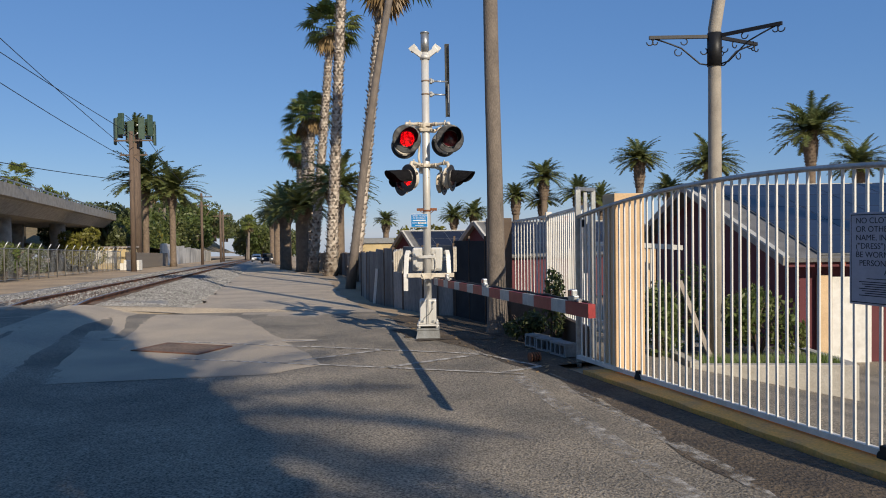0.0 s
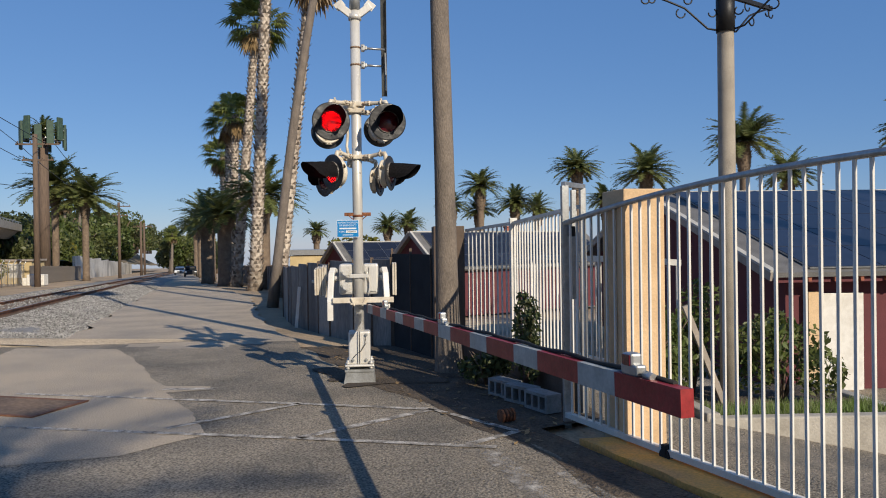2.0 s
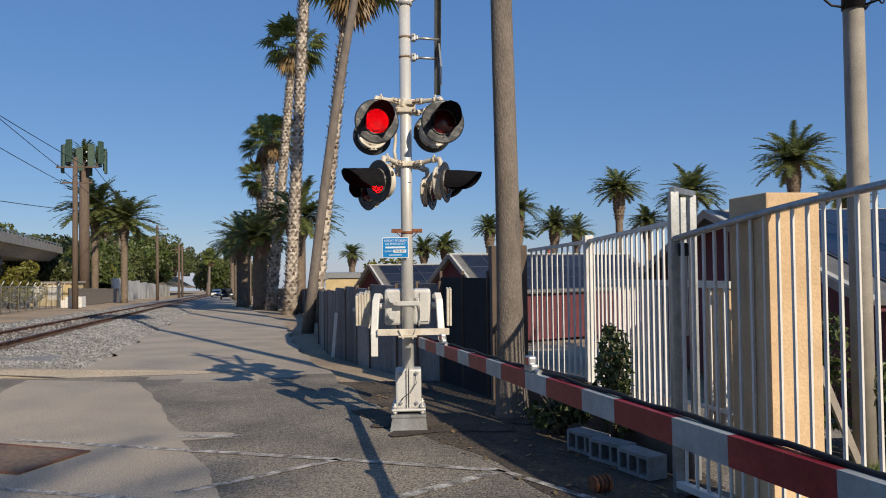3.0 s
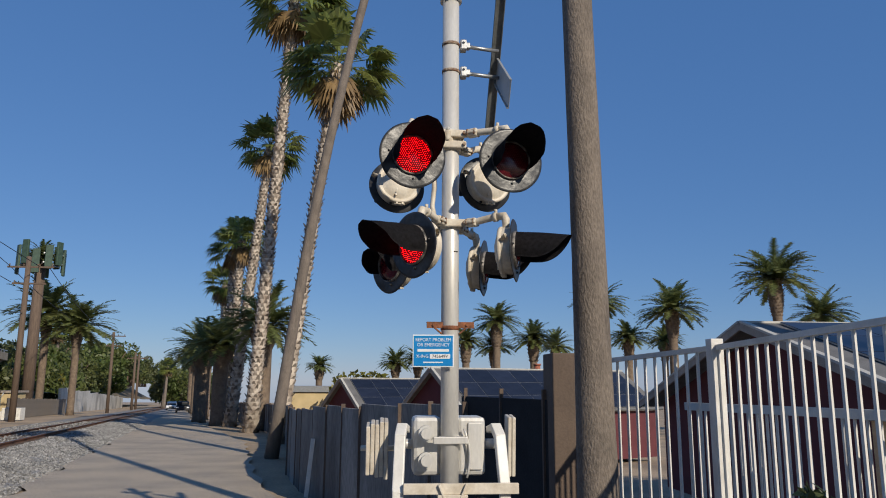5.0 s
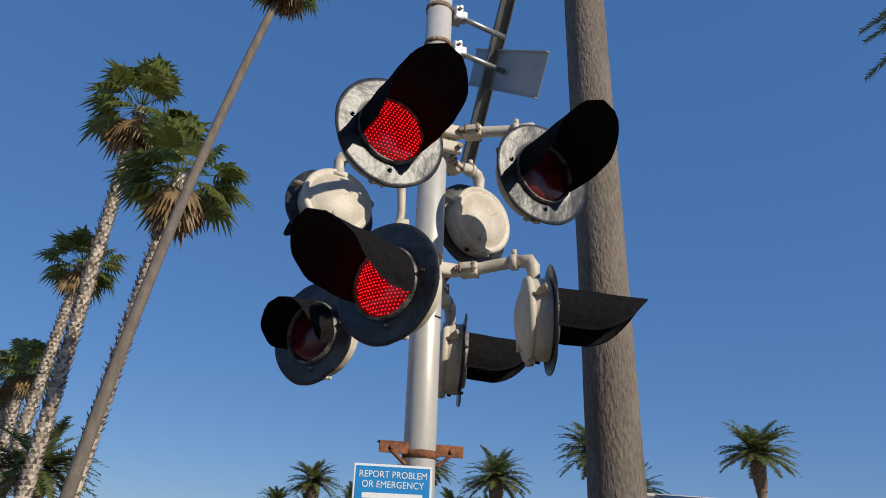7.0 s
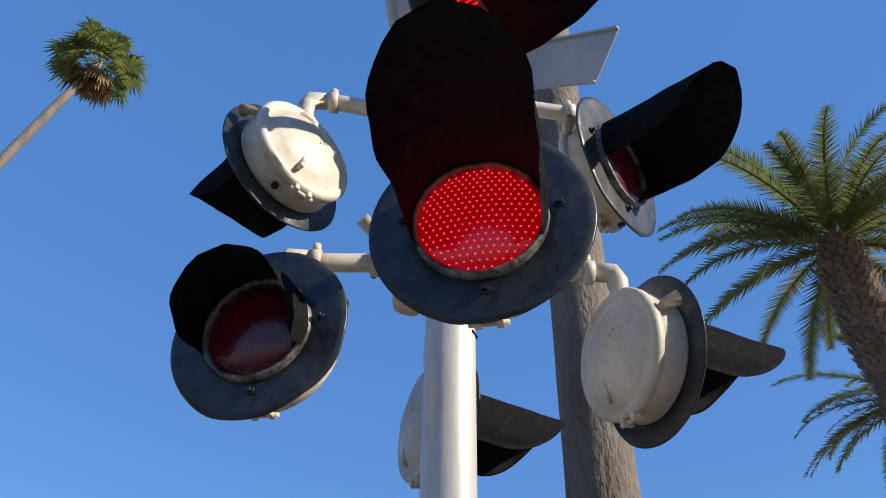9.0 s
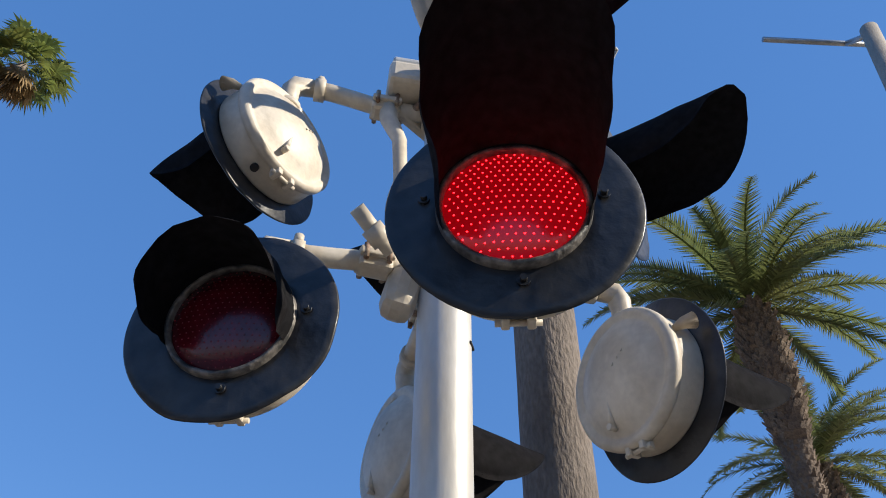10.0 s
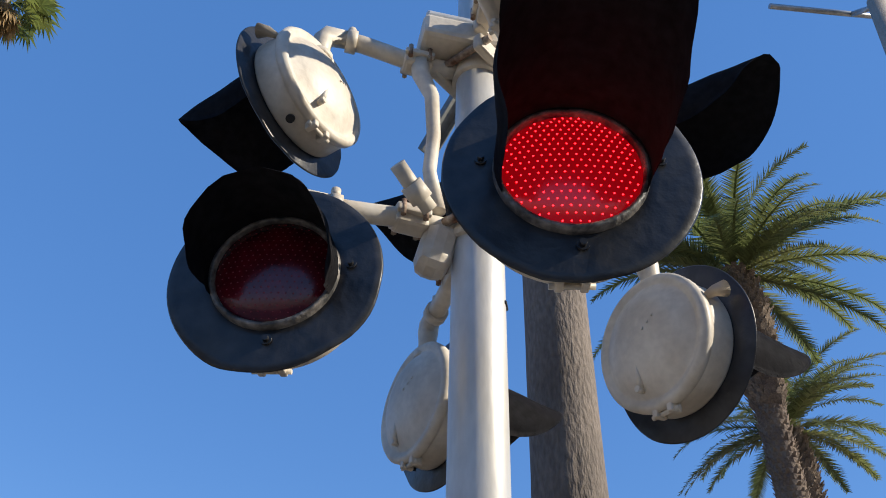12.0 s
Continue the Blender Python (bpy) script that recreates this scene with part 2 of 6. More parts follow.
# ---------------------------------------------------------------- mesh helpers
def part(name, bm, material, parent=None, label="", m=None, smooth=False):
    me = bpy.data.meshes.new(name)
    if smooth:
        for f in bm.faces:
            f.smooth = True
    bm.to_mesh(me)
    bm.free()
    for x in (material if isinstance(material, (list, tuple)) else [material]):
        me.materials.append(x)
    ob = new(name, me)
    if m is not None:
        ob.matrix_basis = m
    if parent is not None:
        ob.parent = parent
    if label:
        ob["label"] = label
    return ob


def share(name, me, parent=None, m=None):
    ob = new(name, me)
    if m is not None:
        ob.matrix_basis = m
    ob.parent = parent
    return ob


def thing(name, label, category, m=None, group="", kind=""):
    ob = new(name)
    ob.empty_display_size = 0.2
    if m is not None:
        ob.matrix_basis = m
    return tagged(ob, label, category, group, kind)


def box(bm, c, s, m=None, bev=0.0, mi=0):
    mm = Matrix.Translation(c) @ (m or Matrix()) @ Matrix.Diagonal((*s, 1))
    r = bmesh.ops.create_cube(bm, size=1, matrix=mm)
    fs = list({f for v in r["verts"] for f in v.link_faces})
    for f in fs:
        f.material_index = mi
    if bev:
        bmesh.ops.bevel(bm, geom=list({e for v in r["verts"] for e in v.link_edges}), offset=bev, segments=2, affect="EDGES", profile=0.5)
    return bm


def boxm(c, s, m=None, bev=0.0):
    return box(bmesh.new(), c, s, m, bev)


def tube(bm, pts, radii, n=12, cap=True, mi=0):
    """A tapered pipe along a line of points."""
    pts = [Vector(p) for p in pts]
    if not hasattr(radii, "__len__"):
        radii = [radii] * len(pts)
    rings = []
    ref = None
    for i, p in enumerate(pts):
        d = (pts[min(i + 1, len(pts) - 1)] - pts[max(i - 1, 0)]).normalized()
        if ref is None:
            ref = d.orthogonal().normalized()
        a = (ref - d * ref.dot(d)).normalized()
        ref = a
        b = d.cross(a)
        rings.append([bm.verts.new(p + (a * math.cos(2 * math.pi * k / n) + b * math.sin(2 * math.pi * k / n)) * radii[i]) for k in range(n)])
    for r0, r1 in zip(rings, rings[1:]):
        for k in range(n):
            f = bm.faces.new((r0[k], r0[(k + 1) % n], r1[(k + 1) % n], r1[k]))
            f.material_index, f.smooth = mi, True
    if cap:
        for f in (bm.faces.new(rings[0][::-1]), bm.faces.new(rings[-1])):
            f.material_index = mi
    return bm


def arc(p, q, r, bend, n=6):
    return [Vector(p).lerp(Vector(q), i / n) + Vector(bend) * (r * math.sin(math.pi * i / n)) for i in range(n + 1)]


def lathe(bm, prof, n=40, axis="y", mi=0):
    """Spin (radius, along) pairs round the local y or z axis."""
    rings = []
    for r, y in prof:
        ring = []
        for k in range(n):
            a = 2 * math.pi * k / n
            p = (r * math.cos(a), y, r * math.sin(a)) if axis == "y" else (r * math.cos(a), r * math.sin(a), y)
            ring.append(bm.verts.new(p))
        rings.append(ring)
    for a, b in zip(rings, rings[1:]):
        for k in range(n):
            f = bm.faces.new((a[k], a[(k + 1) % n], b[(k + 1) % n], b[k]))
            f.smooth, f.material_index = True, mi
    bmesh.ops.recalc_face_normals(bm, faces=bm.faces)
    return bm


def strip(bm, left, right, mi=0):
    a = [bm.verts.new(p) for p in left]
    b = [bm.verts.new(p) for p in right]
    for i in range(len(a) - 1):
        f = bm.faces.new((a[i], b[i], b[i + 1], a[i + 1]))
        f.material_index = mi
    return bm


def text_mesh(body, size, material, parent, m, name="lettering", align="LEFT", extrude=0.0006, squeeze=1.0):
    cu = bpy.data.curves.new(name, "FONT")
    cu.body, cu.size, cu.align_x, cu.align_y, cu.extrude = body, size, align, "CENTER", extrude
    tmp = new("lettering_tmp", cu)
    bpy.context.view_layer.update()
    me = bpy.data.meshes.new_from_object(tmp.evaluated_get(bpy.context.evaluated_depsgraph_get()))
    bpy.data.objects.remove(tmp)
    me.materials.clear()
    me.materials.append(material)
    ob = new(name, me)
    ob.matrix_basis = m @ Matrix.Diagonal((squeeze, 1, 1, 1))
    ob.parent = parent
    return ob


# ---------------------------------------------------------------- lie of the land
BX_Y = (-40, 9.9, 12.7, 15.7, 16.0, 18, 21, 27, 35, 500)
BX_X = (19.8, 1.85, 1.85, 1.5, -0.1, -0.98, -2.1, -3.3, -4.2, -119)


def border(y):
    return float(np.interp(y, BX_Y, BX_X))


def fall(y):
    d = max(0.0, y - 15.0)
    return -0.028 * (d * d / (d + 2.0)) if d > 0 else 0.0


def smooth(a, b, x):
    t = min(1.0, max(0.0, (x - a) / (b - a)))
    return t * t * (3 - 2 * t)


def gz(x, y):
    """Height of the ground: level at the crossing, falling away beyond it, lower inside the yard."""
    z = fall(y)
    u = x + 0.247 * y
    if y < 18:
        z += 0.24 * smooth(-2.6, -4.1, u) * (1 - smooth(16.6, 18.0, y))
    d = x - border(y)
    z -= min(1.35, 0.2 * max(0.0, d - 0.7))
    return z


def sheet(name, xs, ys, z0, material, kind_label, category):
    bm = bmesh.new()
    vs = [[bm.verts.new((x, y, gz(x, y) + z0)) for x in xs] for y in ys]
    for j in range(len(ys) - 1):
        for i in range(len(xs) - 1):
            bm.faces.new((vs[j][i], vs[j][i + 1], vs[j + 1][i + 1], vs[j + 1][i])).smooth = True
    return tagged(part(name, bm, material), kind_label, category, kind="structure")


gx = [-2500, -900, -400, -200, -120, -80, -60, -45, -35, -28, -22, -18] + [-15 + 0.5 * i for i in range(61)] + [16, 18, 22, 28, 36, 50, 80, 150, 400, 900, 2500]
gy = [-900, -300, -100, -50, -25, -15, -10] + [-7 + 0.5 * i for i in range(95)] + [42, 46, 52, 60, 70, 85, 105, 130, 170, 230, 320, 500, 900, 1800, 3500]
sheet("ground", gx, gy, -0.05, M_dirt, "dry sandy ground falling away beyond the crossing", "ground")

RE_Y = (-40, -5, 5, 8, 9.5, 10.5, 12, 13, 16, 20, 25, 36, 76, 400)
RE_X = (11, 3.9, 2.25, 1.70, 1.25, 0.80, 0.12, -0.2, -1.35, -2.5, -3.6, -5.7, -17.6, -97)
bm = bmesh.new()
rows = []
for y in [-30 + 1.0 * i for i in range(30)] + [0.4 * i for i in range(1, 90)] + [36 + 4 * i for i in range(60)]:
    e = -26.0 if y <= 17 else -6.1 - 0.247 * (y - 17.2) + 0.18 * math.sin(y * 1.3) + 0.1 * math.sin(y * 3.1)
    r = float(np.interp(y, RE_Y, RE_X)) + 0.06 * math.sin(y * 2.3)
    rows.append([bm.verts.new((e + (r - e) * k / 40, y, gz(e + (r - e) * k / 40, y) + 0.012)) for k in range(41)])
for a, b in zip(rows, rows[1:]):
    for k in range(40):
        f = bm.faces.new((a[k], a[k + 1], b[k + 1], b[k]))
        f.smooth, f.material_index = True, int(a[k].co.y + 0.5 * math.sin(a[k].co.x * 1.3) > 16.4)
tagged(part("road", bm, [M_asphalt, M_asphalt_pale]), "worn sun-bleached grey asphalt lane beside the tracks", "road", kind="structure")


def blob(name, cx, cy, rx, ry, material, label, rot=0.0, z=0.018, seed=1, rough=0.12):
    """A patch of other paving with an uneven edge."""
    bm = bmesh.new()
    rings = []
    for s in (0.0, 0.35, 0.7, 1.0):
        ring = []
        for k in range(48):
            a = 2 * math.pi * k / 48
            q = s * (1 + rough * noise.noise((math.cos(a) * 2 + seed, math.sin(a) * 2, 0)) * 2)
            c, sn = abs(math.cos(a)) ** 0.6 * math.copysign(1, math.cos(a)), abs(math.sin(a)) ** 0.6 * math.copysign(1, math.sin(a))
            px, py = c * rx * q, sn * ry * q
            x, y = cx + px * math.cos(rot) - py * math.sin(rot), cy + px * math.sin(rot) + py * math.cos(rot)
            ring.append(bm.verts.new((x, y, gz(x, y) + z)))
        rings.append(ring)
    for a, b in zip(rings, rings[1:]):
        for k in range(48):
            bm.faces.new((a[k], a[(k + 1) % 48], b[(k + 1) % 48], b[k]))
    bmesh.ops.remove_doubles(bm, verts=bm.verts, dist=0.0005)
    return tagged(part(name, bm, material), label, "paving", kind="structure")


# Near end stops at y=8.6 so the shaded foreground keeps the darker asphalt.
SEAM_Y = (8.6, 9.3, 9.9, 10.9, 11.5, 12.0, 12.1, 12.33, 12.42, 12.7, 14.2, 16.1, 16.75)
SEAM_X = (-6.0, -2.2, -1.60, -2.0, -2.3, -2.55, -2.08, -2.08, -2.7, -2.9, -3.54, -4.55, -7.0)
bm = bmesh.new()
rows = []
for i in range(164):
    y = 8.6 + 0.05 * i
    e = float(np.interp(y, SEAM_Y, SEAM_X)) + 0.05 * noise.noise((y * 1.7, 0, 4)) + 0.02 * noise.noise((y * 9, 0, 8))
    w = -9.5 - 0.2 * y
    rows.append([bm.verts.new((w + (e - w) * k / 24, y, gz(w + (e - w) * k / 24, y) + 0.0165)) for k in range(25)])
for a, b in zip(rows, rows[1:]):
    for k in range(24):
        bm.faces.new((a[k], a[k + 1], b[k + 1], b[k])).smooth = True
tagged(part("road_patch", bm, M_asphalt_pale), "pale older asphalt with a ragged seam across the crossing", "paving", kind="structure")
cover = thing("trench_cover", "flat rusty brown steel cover plate set in the asphalt", "cover plate", pose(-4.05, 11.45, gz(-4.05, 11.45) + 0.018, 0, 0, -20))
part("plate", boxm((0, 0, 0.006), (1.15, 0.72, 0.012), bev=0.003), M_brownbed, cover)
for x, y, w, d in ((0, 0.38, 1.27, 0.06), (0, -0.38, 1.27, 0.06), (0.605, 0, 0.06, 0.70), (-0.605, 0, 0.06, 0.70)):
    part("frame", boxm((x, y, 0.007), (w, d, 0.014), bev=0.002), M_rail, cover)
blob("soil_patch", 0.3, 13.0, 1.0, 0.9, M_soil, "dark soil and litter round the signal base, deepened for shade", 0.1, 0.026, seed=9, rough=0.25)


def stripe(x0, y0, x1, y1, w=0.11, z=0.017, material=None, name="road_marking", label="worn white painted road line"):
    bm = bmesh.new()
    n = max(2, int(math.hypot(x1 - x0, y1 - y0) / 0.25))
    d = Vector((x1 - x0, y1 - y0)).normalized()
    p = Vector((-d.y, d.x)) * w / 2
    L, R = [], []
    for i in range(n + 1):
        x, y = x0 + (x1 - x0) * i / n, y0 + (y1 - y0) * i / n
        j = 1 + 0.15 * noise.noise((x * 3, y * 3, 1))
        k = 1 + 0.15 * noise.noise((x * 3, y * 3, 7))
        L.append((x + p.x * j, y + p.y * j, gz(x, y) + z))
        R.append((x - p.x * k, y - p.y * k, gz(x, y) + z))
    strip(bm, R, L)
    return tagged(part(name, bm, material or M_line), label, "road marking", kind="structure")


for x0, y0, x1, y1, w in ((-4.4, 12.2, -0.87, 11.12, 0.09), (-0.87, 11.12, 0.58, 10.63, 0.09), (0.58, 10.63, 1.30, 9.62, 0.07),
                          (-3.9, 10.54, -0.72, 9.66, 0.08), (-0.72, 9.66, 1.02, 9.12, 0.08), (0.58, 10.63, -0.72, 9.66, 0.11),
                          (-0.87, 11.12, -2.05, 10.2, 0.09), (0.79, 9.24, 1.30, 9.62, 0.09), (-2.65, 12.2, -1.98, 12.12, 0.13)):
    stripe(x0, y0, x1, y1, w, 0.022)
stripe(0.92, 9.1, 1.75, 4.6, 0.20, material=M_linefaint, label="broad worn white edge line on the asphalt")
stripe(1.42, 8.4, 2.32, 4.6, 0.15, material=M_linefaint, label="broken worn white edge line on the asphalt")

# ---------------------------------------------------------------- the tracks
def rail_pt(u, y, z):
    return (u - 0.247 * y, y, fall(y) + z)


RAIL_Y = [-20, -8, 0, 6, 12, 16, 18, 22, 26, 32, 40, 50, 65, 85, 110, 150, 210, 300]
for u in (-4.25, -5.75):
    bm = bmesh.new()
    prof = ((-0.07, 0.0), (-0.07, 0.02), (-0.012, 0.04), (-0.012, 0.12), (-0.036, 0.125), (-0.036, 0.16), (0.036, 0.16), (0.036, 0.125), (0.012, 0.12), (0.012, 0.04), (0.07, 0.02), (0.07, 0.0))
    rings = [[bm.verts.new((rail_pt(u, y, 0)[0] + px, y, fall(y) + 0.16 + pz - (0.08 if y < 17 else 0))) for px, pz in prof] for y in RAIL_Y]
    for a, b in zip(rings, rings[1:]):
        for k in range(12):
            f = bm.faces.new((a[k], a[(k + 1) % 12], b[(k + 1) % 12], b[k]))
            f.material_index = 1 if k == 5 else 0
    bmesh.ops.recalc_face_normals(bm, faces=bm.faces)
    tagged(part("rail", bm, [M_rail, M_railtop]), "rusty brown steel running rail on the ballast bed", "rail", "running rails", "structure")

# ballast bank
bm = bmesh.new()
rows = []
for y in [16.8 + 0.5 * i for i in range(60)] + [47 + 5 * i for i in range(40)]:
    row = []
    for u, z in ((-9.5, 0.0), (-8.3, 0.10), (-6.8, 0.19), (-5.0, 0.21), (-3.6, 0.19), (-2.75, 0.12), (-2.1, 0.03), (-1.75, -0.02)):
        j = 0.05 * noise.noise((u * 2, y * 0.9, 3))
        k = min(1.0, (y - 16.6) / 0.5)
        row.append(bm.verts.new((u - 0.247 * y + 2 * j, y, fall(y) + z * (0.5 + 0.5 * k) + j)))
    rows.append(row)
for a, b in zip(rows, rows[1:]):
    for k in range(7):
        bm.faces.new((a[k], a[k + 1], b[k + 1], b[k])).smooth = True
for f in bm.faces:
    c = f.calc_center_median()
    f.material_index = 1 if -6.9 < c.x + 0.247 * c.y < -3.7 else 0
tagged(part("ballast", bm, [M_gravel, M_brownbed]), "bank of grey crushed stone under the rails", "ballast", kind="structure")

rng = random.Random(4)
bm = bmesh.new()
for i in range(32000):
    y = 16.9 + 42 * rng.random() ** 1.9
    u = rng.uniform(-3.95, -1.75) if rng.random() < 0.8 else rng.uniform(-8.5, -4.5)
    z = float(np.interp(u, (-9.5, -8.3, -6.8, -5.0, -3.6, -2.75, -2.1, -1.75), (0.0, 0.10, 0.19, 0.21, 0.19, 0.12, 0.03, -0.02)))
    s = rng.uniform(0.014, 0.034) * (1 + 0.02 * (y - 17))
    c = Vector((u - 0.247 * y, y, fall(y) + z + s * 0.35))
    q = Euler((rng.random() * 6, rng.random() * 6, rng.random() * 6)).to_matrix()
    vs = [bm.verts.new(c + q @ Vector(p) * s * rng.uniform(0.75, 1.2)) for p in ((1, 0, 0), (-1, 0, 0), (0, 1, 0), (0, -1, 0), (0, 0, 0.8), (0, 0, -0.8))]
    for a, b, d in ((0, 2, 4), (2, 1, 4), (1, 3, 4), (3, 0, 4), (2, 0, 5), (1, 2, 5), (3, 1, 5), (0, 3, 5)):
        bm.faces.new((vs[a], vs[b], vs[d]))
M_stone = mat("crushed_stone", (0.29, 0.28, 0.265), 0.9, 0, 0.2, 1.0, 20, 0.2, (0.19, 0.185, 0.175))
island_var(M_stone, 0.35, 1.5)
tagged(part("ballast_stones", bm, M_stone), "loose grey crushed stones on the track bank", "gravel", kind="stuff")
bm = bmesh.new()
for i in range(120):
    y = 17.3 + 0.55 * i
    box(bm, (-5.0 - 0.247 * y, y, fall(y) + 0.145), (2.5, 0.22, 0.12), Matrix.Rotation(0.242, 4, "Z"))
tagged(part("railway_ties", bm, M_tie), "dark timber ties half buried in ballast", "ties", kind="stuff")
bm = bmesh.new()
for u in (-5.0,):
    for j in range(6):
        y = 1.0 + 2.6 * j
        box(bm, (u - 0.247 * (y + 1.3), y + 1.3, 0.245 + fall(y)), (1.15 if u == -5.0 else 0.9, 2.56, 0.03), Matrix.Rotation(0.242, 4, "Z"), 0.006)
tagged(part("crossing_panels", bm, M_asphalt), "flat grey panels between the rails at the crossing", "crossing panel", kind="structure")


# ---------------------------------------------------------------- crossing signal
MX, MY = -0.232, 12.41
signal = thing("crossing_signal", "silver railway crossing signal mast with red lights and gate arm", "railway signal", pose(MX, MY, 0))
bm = bmesh.new()
lo = [bm.verts.new((x * 0.21, y * 0.21, -0.03)) for x, y in ((-1, -1), (1, -1), (1, 1), (-1, 1))]
mid = [bm.verts.new((x * 0.178, y * 0.178, 0.15)) for x, y in ((-1, -1), (1, -1), (1, 1), (-1, 1))]
top = [bm.verts.new((x * 0.188, y * 0.188, 0.155)) for x, y in ((-1, -1), (1, -1), (1, 1), (-1, 1))]
cap = [bm.verts.new((x * 0.188, y * 0.188, 0.185)) for x, y in ((-1, -1), (1, -1), (1, 1), (-1, 1))]
for p, q in ((lo, mid), (mid, top), (top, cap)):
    for k in range(4):
        bm.faces.new((p[k], p[(k + 1) % 4], q[(k + 1) % 4], q[k]))
bm.faces.new(cap)
bm.faces.new(lo[::-1])
bmesh.ops.bevel(bm, geom=bm.edges[:], offset=0.006, segments=2, affect="EDGES", profile=0.5)
part("foundation", bm, M_fndn, signal, "grey tapered foundation block")
part("base_plate", boxm((0, 0, 0.235), (0.37, 0.37, 0.03), bev=0.014), M_silver, signal, "silver base plate on anchor bolts")
for sx in (-1, 1):
    for sy in (-1, 1):
        bm = bmesh.new()
        tube(bm, [(sx * 0.148, sy * 0.148, 0.17), (sx * 0.148, sy * 0.148, 0.305)], 0.014, 8)
        for z in (0.195, 0.255):
            tube(bm, [(sx * 0.148, sy * 0.148, z), (sx * 0.148, sy * 0.148, z + 0.026)], 0.026, 6)
        part("anchor_bolt", bm, M_silver, signal)
for sx in (-1, 1):
    bm = bmesh.new()
    box(bm, (sx * 0.075, 0, 0.455), (0.13, 0.22, 0.42), bev=0.022)
    box(bm, (sx * 0.013, 0, 0.455), (0.016, 0.27, 0.42), bev=0.004)
    part("base_clamp", bm, M_silver, signal, "silver-painted cast split clamp")
    for z in (0.30, 0.62):
        bm = bmesh.new()
        tube(bm, [(sx * 0.085, -0.145, z), (sx * 0.085, -0.10, z)], 0.012, 8)
        tube(bm, [(sx * 0.085, -0.132, z), (sx * 0.085, -0.108, z)], 0.022, 6)
        part("clamp_bolt", bm, M_galv, signal)
bm = bmesh.new()
tube(bm, [(0.075, -0.135, 0.60), (0.085, -0.150, 0.52), (0.02, -0.150, 0.42), (-0.05, -0.145, 0.37), (-0.08, -0.14, 0.33)], 0.004, 6)
part("ground_wire", bm, M_rubber, signal)
bm = bmesh.new()
tube(bm, [(0, 0, 0.22), (0, 0, 4.82)], 0.064, 32)
part("mast", bm, M_silver, signal, "silver-painted steel pipe mast")
bm = bmesh.new()
tube(bm, [(0, 0, 4.80), (0, 0, 5.12)], 0.069, 28)
tube(bm, [(0, 0, 5.11), (0, 0, 5.135)], 0.075, 28)
part("mast_cap", bm, M_galv, signal, "galvanised sleeve at the mast top")
for sx in (-1, 1):
    bm = bmesh.new()
    box(bm, (sx * 0.125, -0.02, 4.80), (0.19, 0.05, 0.09), Matrix.Rotation(-sx * 0.65, 4, "Y"), 0.006)
    box(bm, (sx * 0.195, -0.02, 4.865), (0.10, 0.012, 0.13), Matrix.Rotation(-sx * 0.9, 4, "Y"), 0.003)
    part("sign_bracket", bm, M_silver, signal)
bm = bmesh.new()
tube(bm, [(0, 0, 4.68), (0, 0, 4.75)], 0.084, 24)
part("bracket_collar", bm, M_silver, signal)


